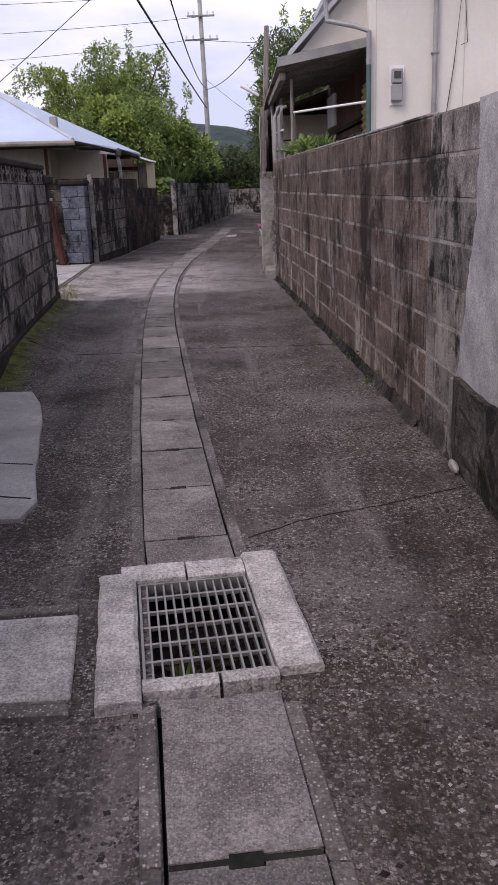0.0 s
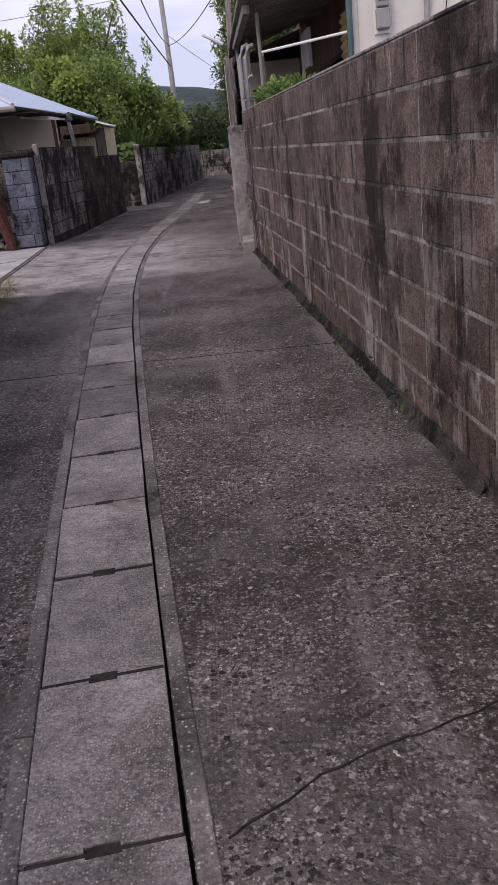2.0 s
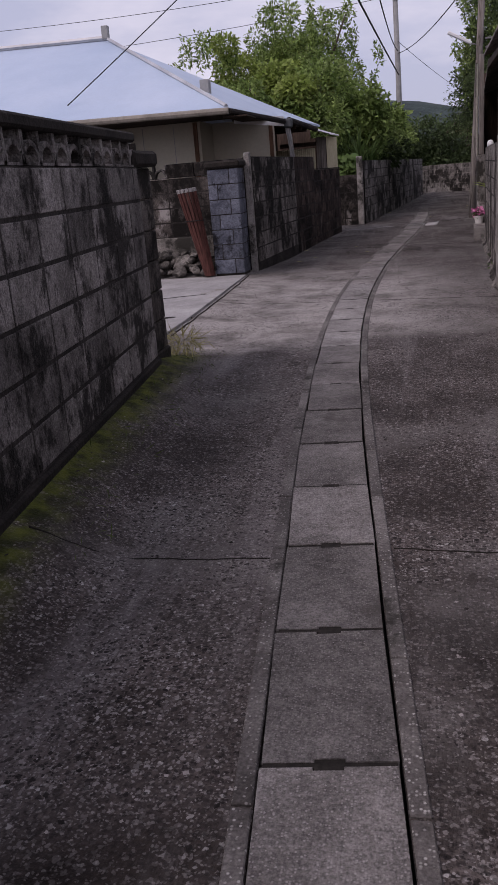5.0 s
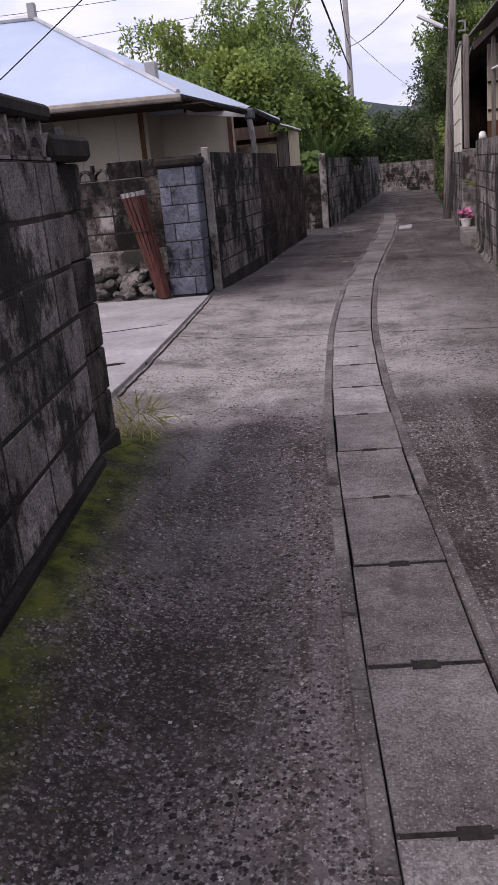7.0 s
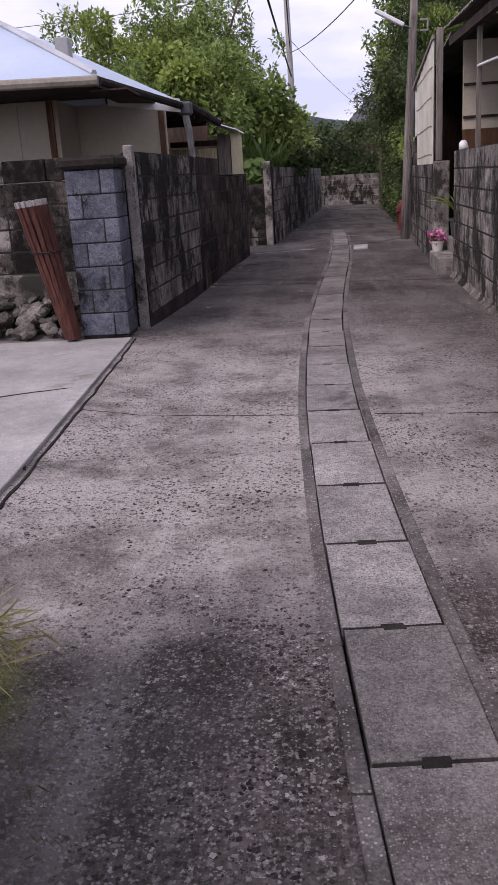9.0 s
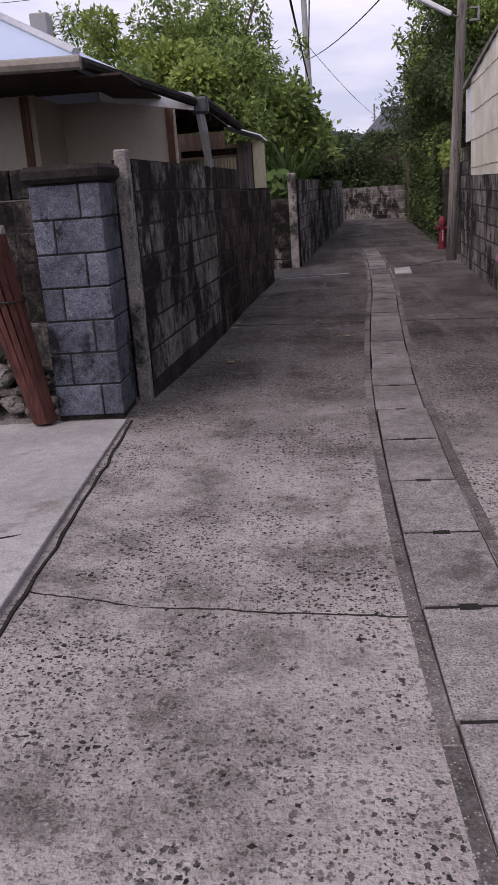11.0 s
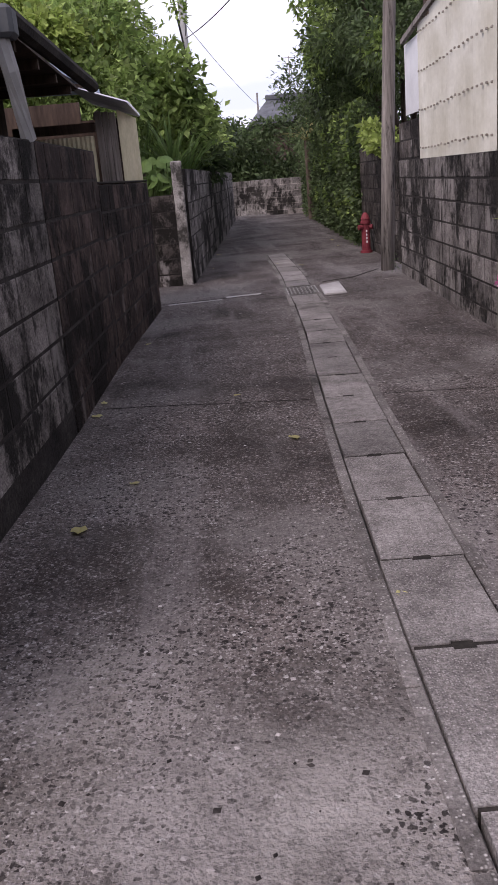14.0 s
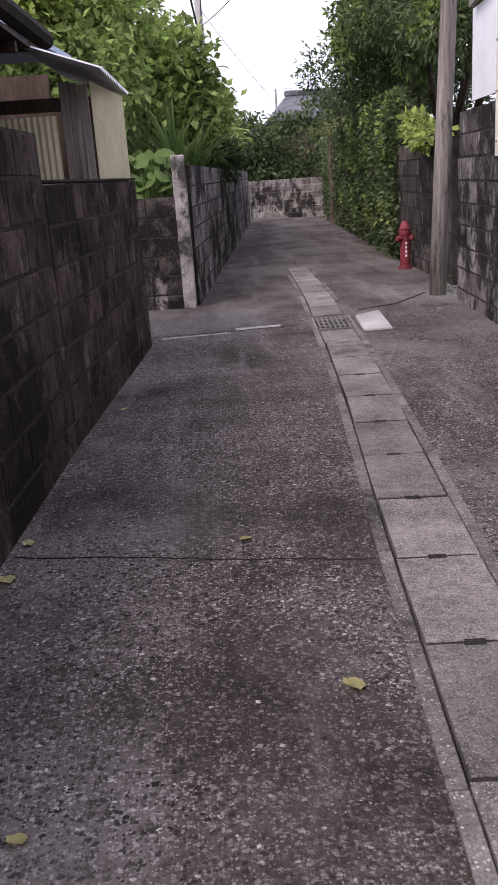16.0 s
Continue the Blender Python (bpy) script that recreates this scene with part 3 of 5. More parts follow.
def rough_bar(x0, y0, x1, y1, z1, cuts=10, amp=0.006, seed=0):
    bm = bmesh.new()
    long_x = (x1 - x0) > (y1 - y0)
    n_ = cuts
    rings = []
    for i in range(n_ + 1):
        f = i / n_
        j = [amp * noise.noise((i * 0.9, k * 3.1, seed + x0 * 7)) for k in range(3)]
        if long_x:
            x = x0 + (x1 - x0) * f
            ring = [(x, y0 + j[0], -0.06), (x, y0 + j[0], z1 - 0.008), (x, y0 + j[0] + 0.012, z1 + j[2] * 0.6), (x, y1 + j[1] - 0.012, z1 + j[2] * 0.6), (x, y1 + j[1], z1 - 0.008), (x, y1 + j[1], -0.06)]
        else:
            y_ = y0 + (y1 - y0) * f
            ring = [(x0 + j[0], y_, -0.06), (x0 + j[0], y_, z1 - 0.008), (x0 + j[0] + 0.012, y_, z1 + j[2] * 0.6), (x1 + j[1] - 0.012, y_, z1 + j[2] * 0.6), (x1 + j[1], y_, z1 - 0.008), (x1 + j[1], y_, -0.06)]
        rings.append([bm.verts.new(p) for p in ring])
    for a, c in zip(rings, rings[1:]):
        for k in range(5):
            bm.faces.new((a[k], a[k + 1], c[k + 1], c[k]))
    bm.faces.new(rings[0])
    bm.faces.new(rings[-1])
    bmesh.ops.recalc_face_normals(bm, faces=bm.faces)
    return bm


part("side_beam", rough_bar(-0.315, -0.42, -0.192, 0.36, 0.035, seed=1), FRAME, pit_frame)
part("side_beam", rough_bar(0.192, -0.33, 0.32, 0.45, 0.03, seed=2), FRAME, pit_frame)
part("end_beam", rough_bar(-0.24, 0.31, -0.02, 0.43, 0.033, seed=3), FRAME, pit_frame)
part("end_beam", rough_bar(-0.012, 0.31, 0.188, 0.43, 0.03, seed=4), FRAME, pit_frame)
part("end_beam", rough_bar(-0.188, -0.37, 0.02, -0.31, 0.033, seed=5), FRAME, pit_frame)
part("end_beam", rough_bar(0.03, -0.36, 0.188, -0.305, 0.03, seed=6), FRAME, pit_frame)

side_slab = tagged(part("drain_slab", prism_bm([(-1.6, 1.98), (-0.5, 2.0), (-0.56, 2.47), (-1.6, 2.4)], -0.05, 0.012, 0.006), FRAME), "grey concrete cover slab beside the drain pit", "slab", kind="structure")
tagged(part("kerb_strip", prism_bm([(-1.6, 2.415), (-0.565, 2.485), (-0.57, 2.53), (-1.6, 2.47)], -0.05, 0.018, 0.004), KERB), "thin concrete kerb beside the slab", "kerb", kind="structure")
tagged(part("kerb_strip", prism_bm([(-1.6, 1.9), (-0.49, 1.92), (-0.5, 1.97), (-1.6, 1.95)], -0.05, 0.018, 0.004), KERB), "thin concrete kerb beside the slab", "kerb", kind="structure")
# broken pale slab at the edge of the lane
rnd = random.Random(8)
edge = [(-2.0, 3.25), (-1.4, 3.28), (-0.95, 3.3), (-0.92, 3.5), (-0.97, 3.7), (-1.03, 3.95), (-1.06, 4.15), (-1.13, 4.5), (-1.2, 4.9), (-1.3, 5.3), (-1.42, 5.62), (-2.0, 5.65)]
tagged(part("broken_slab", prism_bm(edge, -0.05, 0.03, 0.008), CONC_PALE), "pale cracked concrete slab with a broken edge", "slab", kind="structure")
for pts in (((-1.6, 3.9), (-1.3, 4.05), (-1.05, 4.0)), ((-1.3, 4.05), (-1.2, 3.6), (-1.25, 3.3)), ((-1.2, 3.6), (-0.95, 3.5))):
    strip_line("crack", pts, 0.005, 0.033, SEAM, "thin crack")
# driveway
drive = [(-9, 10.9), (-2.75, 10.9), (-2.5, 11.3), (-2.5, 12.0), (-2.53, 13.1), (-2.57, 14.4), (-2.6, 15.44), (-9, 15.44)]
driveway = setting("driveway", prism_bm(drive, -0.02, 0.068, 0.004), CONC_PALE, "pale smooth concrete driveway with thin cracks", "driveway")
strip_line("edge_gap", ((-2.575, 15.45), (-2.53, 14.4), (-2.495, 13.1), (-2.462, 12.0), (-2.462, 11.3)), 0.011, 0.006, SEAM, "dark ragged gap beside the driveway")
strip_line("crack", ((-4.2, 12.0), (-3.4, 12.15), (-2.9, 12.05), (-2.5, 12.2)), 0.05, 0.012, CONC_DARK, "dark broken band")
strip_line("crack", ((-4.6, 13.4), (-3.6, 13.3), (-2.55, 13.75)), 0.006, 0.013, SEAM, "thin crack")
grating("drain_grate", pose(-0.435, 23.76, 0.012, 0, 0, -3), 0.34, 0.62, 7, 3, "small steel grating set in the drain lids")
tagged(part("patch_slab", prism_bm([(-0.25, 23.27), (-0.01, 23.26), (0.06, 24.2), (-0.2, 24.0)], -0.05, 0.02, 0.006), CONC_PALE), "pale concrete patch beside the grating", "slab", kind="structure")


# ---- block walls ----
def block_mesh(lx, lz, th, mat):
    return mesh_of("block", box_bm(-lx / 2, -th / 2, -lz / 2, lx / 2, th / 2, lz / 2, 0.005), mat)


def block_wall(name, p0, p1, z0, courses, mat, mortar, label, th=0.13, bond=0.0, foot=0.3, seed=1, bl=0.4, bh=0.2, start=0.0, gaps=()):
    """A wall of concrete blocks in raked joints, from p0 to p1, its lowest course at z0."""
    p0, p1 = Vector((*p0, 0)), Vector((*p1, 0))
    length = (p1 - p0).length
    ang = math.degrees(math.atan2(p1.y - p0.y, p1.x - p0.x))
    base = pose(p0.x, p0.y, 0, 0, 0, ang)
    h = (courses - (1 if gaps else 0)) * bh
    bm = box_bm(0.003, -th / 2 + 0.0028, z0 - foot, length - 0.003, th / 2 - 0.0028, z0 + h - 0.003)
    bmesh.ops.transform(bm, matrix=base, verts=bm.verts)
    wall = setting(name, bm, mortar, label, "wall")
    r = random.Random(seed)
    full = block_mesh(bl - 0.014, bh - 0.014, th, mat)
    count = 0
    for c in range(courses):
        x = -(bond * bl if c % 2 else 0.0) + start
        while x < length - 0.03:
            a, e = max(x, 0.0), min(x + bl, length)
            if e - a > 0.05 and not (c == courses - 1 and any(a < g_ < e for g_ in gaps)):
                o = new("block", full)
                o.parent = wall
                m = base @ Matrix.Translation(((a + e) / 2, r.uniform(-0.0008, 0.0008), z0 + (c + 0.5) * bh)) @ pose(0, 0, 0, r.uniform(-0.1, 0.1), r.uniform(-0.25, 0.25), r.uniform(-0.08, 0.08))
                o.matrix_world = m @ Matrix.Diagonal(((e - a - 0.014) / (bl - 0.014), 1, 1, 1))
                count += 1
            x += bl
    return wall


def rough_wall(x0, x1, y0, y1, z0, z1, seed):
    """A lump of old masonry with an uneven face."""
    bm = box_bm(x0, y0, z0, x1, y1, z1)
    bmesh.ops.subdivide_edges(bm, edges=bm.edges[:], cuts=9, use_grid_fill=True)
    for v in bm.verts:
        v.co += Vector((0.03 * noise.noise(v.co * 6 + Vector((seed, 0, 0))) + 0.015 * noise.noise(v.co * 17), 0.02 * noise.noise(v.co * 7), 0.02 * noise.noise(v.co * 8 + Vector((0, seed, 0)))))
    return bm


def skew_footing(name, p0, p1, side, width, height, mat, label, seed=0):
    """A ragged mortar fillet along a wall's foot."""
    p0, p1 = Vector(p0), Vector(p1)
    d = (p1 - p0).normalized()
    s = Vector((-d.y, d.x)) * side
    n_ = int((p1 - p0).length / 0.12) + 2
    bm = bmesh.new()
    rows_ = []
    for i in range(n_ + 1):
        p = p0.lerp(p1, i / n_)
        k = 0.7 + 0.7 * noise.noise((i * 0.35, seed, 0)) + 0.25 * noise.noise((i * 1.7, seed, 5))
        w, hh = max(0.01, width * k), max(0.02, height * (0.8 + 0.4 * noise.noise((i * 0.5, seed, 8))))
        q = [p, p + s * 0.012, p + s * w * 0.45, p + s * w, p + s * (w + 0.02)]
        rows_.append([bm.verts.new((v.x, v.y, bank(v.x, v.y) + zz)) for v, zz in zip(q, (hh, hh, hh * 0.45, 0.012, -0.02))])
    for a, c in zip(rows_, rows_[1:]):
        for i in range(4):
            bm.faces.new((a[i], a[i + 1], c[i + 1], c[i]))
    bmesh.ops.recalc_face_normals(bm, faces=bm.faces)
    return setting(name, bm, mat, label, "footing", smooth=True)


# garden wall of the white house
block_wall("wall_east_1", (1.06, 4.5), (0.625, 12.42), 0.01, 8, BLOCK_A, MORTAR_A, "brown-stained concrete block garden wall with pale joints", seed=2)
setting("wall_cap_east_1", box_bm(0.0, -0.067, 1.6095, 7.92, 0.067, 1.625, 0.004, m=pose(1.06, 4.5, 0, 0, 0, math.degrees(math.atan2(7.92, -0.435)))), CONC, "thin mossy mortar cap on the garden wall", "wall cap")
block_wall("wall_east_2", (1.095, 3.72), (1.062, 4.49), 0.015, 8, BLOCK_W, MORTAR_A, "dark mouldy block wall panel beside a concrete post", seed=5, bond=0.5)
skew_footing("footing_east", (0.97, 4.5), (0.565, 12.3), 1, 0.04, 0.08, BLOCK_K, "ragged mortar footing of the garden wall", 1)
skew_footing("footing_east_2", (1.03, 3.55), (0.985, 4.5), 1, 0.03, 0.16, BLOCK_K, "ragged mortar footing", 2)
def ragged_post(y_low, y_top, z0, z1, x0, x1, y_back, seed):
    """A rendered wall end whose broken edge leans from y_low at its foot to y_top at its head."""
    bm_ = bmesh.new()
    rings = []
    for k in range(25):
        f = k / 24
        z = z0 + (z1 - z0) * f
        w = (y_low + (y_top - y_low) * min(1.0, f * 1.6)) + 0.03 * noise.noise((seed, z * 9, 0)) + 0.015 * noise.noise((seed, z * 31, 2))
        rings.append([bm_.verts.new(p) for p in ((x0, y_back, z), (x0, w - 0.02, z), (x0 + 0.012, w, z), (x1, w, z), (x1, y_back, z))])
    for a, c in zip(rings, rings[1:]):
        for k in range(5):
            bm_.faces.new((a[k], a[(k + 1) % 5], c[(k + 1) % 5], c[k]))
    bm_.faces.new(rings[0][::-1])
    bm_.faces.new(rings[-1])
    bmesh.ops.recalc_face_normals(bm_, faces=bm_.faces)
    return bm_


setting("wall_post_1", ragged_post(3.93, 3.7, 0.4, 1.62, 1.01, 1.2, 2.95, 3), RENDER_PALE, "smooth pale grey rendered wall end with a broken edge", "wall post")
setting("wall_post_base", rough_wall(0.985, 1.21, 2.9, 3.84, -0.1, 0.42, 5), BLOCK_K, "dark mossy broken base of the wall end", "wall base")
setting("wall_post_foot", ragged_post(3.99, 3.97, -0.1, 0.4, 0.99, 1.12, 3.85, 9), BLOCK_B, "pale worn mortar corner of the wall end", "wall base")
chip = bmesh.new()
bmesh.ops.create_icosphere(chip, subdivisions=2, radius=0.042)
for v in chip.verts:
    v.co = Vector((v.co.x * 0.5, v.co.y * 1.5, v.co.z * 0.7)) * (1 + 0.35 * noise.noise(v.co * 22))
bmesh.ops.translate(chip, vec=(0.965, 3.72, 0.03), verts=chip.verts)
tagged(part("mortar_lump", chip, CONC_PALE), "pale lump of broken mortar at the wall's foot", "mortar lump")
block_wall("wall_east_0", (1.25, -4.0), (1.12, 2.88), 0.06, 8, BLOCK_A, MORTAR_A, "brown-stained concrete block garden wall", seed=9)
# wall of the open porch, its rendered end facing the step
setting("wall_east_3", box_bm(0.4, 13.28, -0.1, 0.66, 13.4, 1.5, 0.02), CONC, "grey rendered end of the porch wall", "wall end")
setting("step_1", prism_bm([(0.42, 12.5), (0.9, 12.5), (0.9, 13.27), (0.44, 13.27)], -0.05, 0.12, 0.01), CONC, "low worn concrete step", "step")
block_wall("wall_east_4", (0.5, 13.41), (0.76, 19.15), 0.04, 7, BLOCK_B, MORTAR_D, "weathered grey concrete block wall with drip stains", seed=12)
skew_footing("footing_east_4", (0.43, 13.45), (0.69, 19.1), 1, 0.06, 0.07, BLOCK_B, "ragged mortar footing", 4)
# wall under the plastic sheets
block_wall("wall_east_5", (0.72, 20.45), (0.98, 24.6), -0.08, 7, BLOCK_W, MORTAR_D, "dark mossy concrete block wall", seed=14, bond=0.5)
block_wall("wall_east_6", (0.93, 23.3), (0.995, 24.6), 1.325, 2, BLOCK_K, MORTAR_D, "dark raised end of the block wall", seed=15, bond=0.5)
setting("wall_post_2", box_bm(0.64, 20.28, -0.1, 0.84, 20.44, 1.34, 0.01), CONC, "mossy concrete gate post", "wall post")
block_wall("wall_east_7", (1.22, 25.6), (1.3, 28.6), -0.05, 8, BLOCK_K, MORTAR_D, "stained grey block wall by the hydrant", seed=16, bond=0.5, th=0.15)
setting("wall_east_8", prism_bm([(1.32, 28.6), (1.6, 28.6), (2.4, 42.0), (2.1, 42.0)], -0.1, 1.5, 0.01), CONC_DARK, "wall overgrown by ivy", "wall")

# garden wall with pierced blocks on the west side
L1A, L1B = (-1.05, -3.0), (-2.16, 10.0)
block_wall("wall_west_1", L1A, (-2.12, 9.66), 0.2, 6, BLOCK_L, MORTAR_D, "grey weathered concrete block garden wall", seed=21)
# footings, pierced blocks and coping follow the wall line
ang1 = math.degrees(math.atan2(9.66 + 3.0, -2.12 + 1.05))
len1 = math.hypot(12.66, 1.07)
pier = thing("wall_end_pier", "blackened concrete block pier at the driveway", "pier", at=(-2.2, 9.87, 0))
for c in range(6):
    part("block", box_bm(-0.06 - 0.01 * (c % 2), -0.19, 0.2 + 0.2 * c, 0.1, 0.19, 0.394 + 0.2 * c, 0.008), BLOCK_K, pier)
part("footing", box_bm(-0.08, -0.2, -0.1, 0.11, 0.21, 0.198, 0.01), CONC_DARK, pier)
part("cap", box_bm(-0.11, -0.24, 1.4, 0.15, 0.24, 1.5, 0.02), CONC_DARK, pier)


def pierced_block():
    bm = bmesh.new()
    for s in (-1, 1):
        n_ = 6
        for i in range(n_):
            a0, a1 = math.pi * i / n_, math.pi * (i + 1) / n_
            x0, z0 = s * 0.1 + 0.088 * math.cos(a0), 0.012 + 0.08 * math.sin(a0)
            x1, z1 = s * 0.1 + 0.088 * math.cos(a1), 0.012 + 0.08 * math.sin(a1)
            c = Vector(((x0 + x1) / 2, 0, (z0 + z1) / 2))
            d = math.hypot(x1 - x0, z1 - z0)
            m = Matrix.Translation(c) @ Matrix.Rotation(-math.atan2(z1 - z0, x1 - x0), 4, "Y")
            add_box(bm, -d / 2 - 0.004, -0.05, -0.011, d / 2 + 0.004, 0.05, 0.011, m)
        add_box(bm, s * 0.19 - 0.009, -0.05, 0.0, s * 0.19 + 0.009, 0.05, 0.14)
    add_box(bm, -0.012, -0.05, 0.0, 0.012, 0.05, 0.14)
    add_box(bm, -0.197, -0.05, 0.0, 0.197, 0.05, 0.012)
    return bm


PIERCED = mesh_of("pierced_block", pierced_block(), BLOCK_L)
wall_w1 = bpy.data.objects["wall_west_1"]
base1 = pose(L1A[0], L1A[1], 0, 0, 0, ang1)
x = 0.2
while x < len1 - 0.1:
    o = new("pierced_block", PIERCED)
    o.parent = wall_w1
    o.matrix_world = base1 @ pose(x, 0, 1.402)
    x += 0.4
setting("wall_cap_west_1", box_bm(0, -0.075, 1.543, len1 - 0.02, 0.075, 1.6, 0.012, m=base1), CONC_DARK, "blackened coping on the pierced blocks", "wall cap")
setting("footing_west_1", box_bm(0, -0.085, -0.1, len1, 0.085, 0.197, 0.01, m=base1), CONC_DARK, "dark damp footing of the garden wall", "footing")

# gate pier and wall of the house with the blue roof
gate = thing("gate_pier", "blue-grey concrete block gate pier with a blackened cap", "pier", at=(-2.82, 15.68, 0))
for c in range(7):
    split = -0.08 if c % 2 else 0.08
    z = 0.09 + c * 0.19
    part("block", box_bm(-0.2, -0.2, z, split - 0.005, 0.2, z + 0.18, 0.005), BLOCK_P, gate)
    part("block", box_bm(split + 0.005, -0.2, z, 0.2, 0.2, z + 0.18, 0.005), BLOCK_P, gate)
part("core", box_bm(-0.192, -0.192, -0.1, 0.192, 0.192, 1.42), MORTAR_D, gate)
part("cap", box_bm(-0.235, -0.235, 1.423, 0.235, 0.235, 1.515, 0.025), CONC_DARK, gate, "blackened cap slab")
setting("wall_post_3", box_bm(-2.62, 15.93, -0.1, -2.54, 16.04, 1.6, 0.01), CONC, "pale leaning concrete wall post", "wall post")
block_wall("wall_west_2", (-2.6, 16.05), (-2.4, 18.75), 0.15, 7, BLOCK_W, MORTAR_D, "black-stained concrete block wall with pale worn blocks", seed=31)
block_wall("wall_west_3", (-2.4, 18.76), (-2.3, 20.6), -0.05, 8, BLOCK_R, MORTAR_D, "black-stained block wall", seed=32, bond=0.5)
block_wall("wall_west_4", (-2.3, 20.61), (-2.08, 23.35), -0.08, 7, BLOCK_R, MORTAR_D, "dark brown-stained block wall", seed=33, bond=0.5)
setting("wall_cap_west_4", box_bm(0, -0.07, 1.3235, 2.75, 0.07, 1.34, 0.004, m=pose(-2.3, 20.61, 0, 0, 0, math.degrees(math.atan2(2.74, 0.22)))), CONC_DARK, "dark mortar cap", "wall cap")
block_wall("wall_west_5", (-9.0, 16.5), (-2.68, 16.35), 0.55, 5, BLOCK_K, MORTAR_D, "mossy grey block wall behind the driveway", seed=35, gaps=(5.0, 3.4))
for xx in (-4.0, -5.6):
    o = new("pierced_block", PIERCED)
    o.parent = bpy.data.objects["wall_west_5"]
    o.matrix_world = pose(xx, 16.5 - 0.0237 * (xx + 9.0), 1.352, 0, 0, -1.36) @ Matrix.Diagonal((1, 1, 1.3, 1))
setting("wall_west_5_base", box_bm(-9.0, 16.2, -0.1, -2.75, 16.5, 0.547, 0.01), STONE, "rough stone base of the wall", "wall base")
# wall past the side road
setting("wall_post_4", box_bm(-1.8, 25.4, -0.1, -1.66, 25.56, 1.55, 0.012), CONC, "pale concrete wall post", "wall post")
block_wall("wall_west_6", (-2.5, 25.5), (-1.79, 25.47), -0.05, 6, BLOCK_K, MORTAR_D, "dark block wall facing the side road", seed=36)
block_wall("wall_west_7", (-1.7, 25.57), (-0.3, 42.3), -0.05, 7, BLOCK_L, MORTAR_D, "dark stained block wall along the lane", seed=37, th=0.15, bh=0.215)
block_wall("wall_north_1", (-2.5, 45.0), (1.2, 45.0), -0.05, 6, BLOCK_B, MORTAR_A, "grey stone-like block wall across the lane's end", seed=38, bond=0.5)
block_wall("wall_north_2", (0.95, 43.6), (2.4, 42.6), -0.05, 6, BLOCK_L, MORTAR_A, "grey block wall at the lane's end", seed=39, bond=0.5)


# ---- plants ----
def leaf_cloud(name, centres, count, size, mat, parent, seed, droop=0.3, aspect=0.5):
    """Folded leaves scattered through ellipsoids (x, y, z, rx, ry, rz), thicker towards their shells."""
    r = np.random.RandomState(seed)
    c = np.array(centres, dtype=float)
    wgt = (c[:, 3] * c[:, 4] * c[:, 5]) ** 0.67
    pick = r.choice(len(c), size=count, p=wgt / wgt.sum())
    d = r.normal(size=(count, 3))
    d /= np.linalg.norm(d, axis=1)[:, None]
    rad = r.uniform(0.25, 1.0, count) ** 0.45 * (1 + 0.12 * r.normal(size=count))
    p = c[pick, :3] + d * c[pick, 3:6] * rad[:, None]
    axis = d + 0.8 * r.normal(size=(count, 3)) + np.array([0, 0, -droop])
    axis /= np.linalg.norm(axis, axis=1)[:, None]
    up = r.normal(size=(count, 3)) * 0.55 + np.array([0, 0, 1.0])
    side = np.cross(axis, up)
    side /= np.linalg.norm(side, axis=1)[:, None] + 1e-9
    nrm = np.cross(side, axis)
    ln = size * r.uniform(0.6, 1.4, count)[:, None]
    w = ln * aspect * 0.5
    v0, v2 = p, p + axis * ln
    mid = p + axis * ln * 0.45
    v1, v3 = mid + side * w + nrm * w * 0.35, mid - side * w + nrm * w * 0.35
    verts = np.stack([v0, v1, v2, v3], 1).reshape(-1, 3)
    idx = np.arange(count) * 4
    faces = np.stack([np.stack([idx, idx + 1, idx + 2], 1), np.stack([idx, idx + 2, idx + 3], 1)], 1).reshape(-1, 3)
    me = bpy.data.meshes.new(name)
    me.from_pydata(verts.tolist(), [], faces.tolist())
    me.materials.append(mat)
    ob = new(name, me)
    if parent:
        ob.parent = parent
    return ob


def clumps(box, n_, rad, seed, squash=0.75):
    r = random.Random(seed)
    x0, y0, z0, x1, y1, z1 = box
    out = []
    for _ in range(n_):
        k = rad * r.uniform(0.6, 1.35)
        out.append((r.uniform(x0, x1), r.uniform(y0, y1), r.uniform(z0, z1), k, k, k * squash))
    return out


def sprigs(box, n_, seed, height=0.34):
    """Thin upright shoots that break the crown's outline."""
    r = random.Random(seed)
    x0, y0, z0, x1, y1, z1 = box
    return [(r.uniform(x0, x1), r.uniform(y0, y1), r.uniform(z0, z1), 0.09, 0.09, height * r.uniform(0.6, 1.4)) for _ in range(n_)]


def limbs(name, root, tips, r0, parent):
    bm = bmesh.new()
    root = Vector(root)
    fork = root + Vector((0.1, 0, 1.2))
    tube_bm([root, root.lerp(fork, 0.5) + Vector((0.06, 0.03, 0)), fork], r0, 8, r0 * 0.75, bm)
    for i, t in enumerate(tips):
        t = Vector(t)
        mid = fork.lerp(t, 0.5) + Vector((0.15 * math.sin(i), 0.15 * math.cos(i * 2), 0.2))
        tube_bm([fork, mid, t], r0 * 0.5, 6, r0 * 0.12, bm)
    return part(name, bm, BARK, parent, smooth=True)


def tree(label, root, groups, r0, seed):
    """groups: (clump list, leaf count, leaf size, material, aspect)."""
    t = thing("tree", label, "tree")
    tips = [g[:3] for g in groups[0][0][::max(1, len(groups[0][0]) // 9)]]
    limbs("trunk", root, tips, r0, t)
    for i, (cl, n_, size, mat, asp) in enumerate(groups):
        ob = leaf_cloud("crown", cl, n_, size, mat, None, seed + i, aspect=asp)
        ob.parent = t
    return t


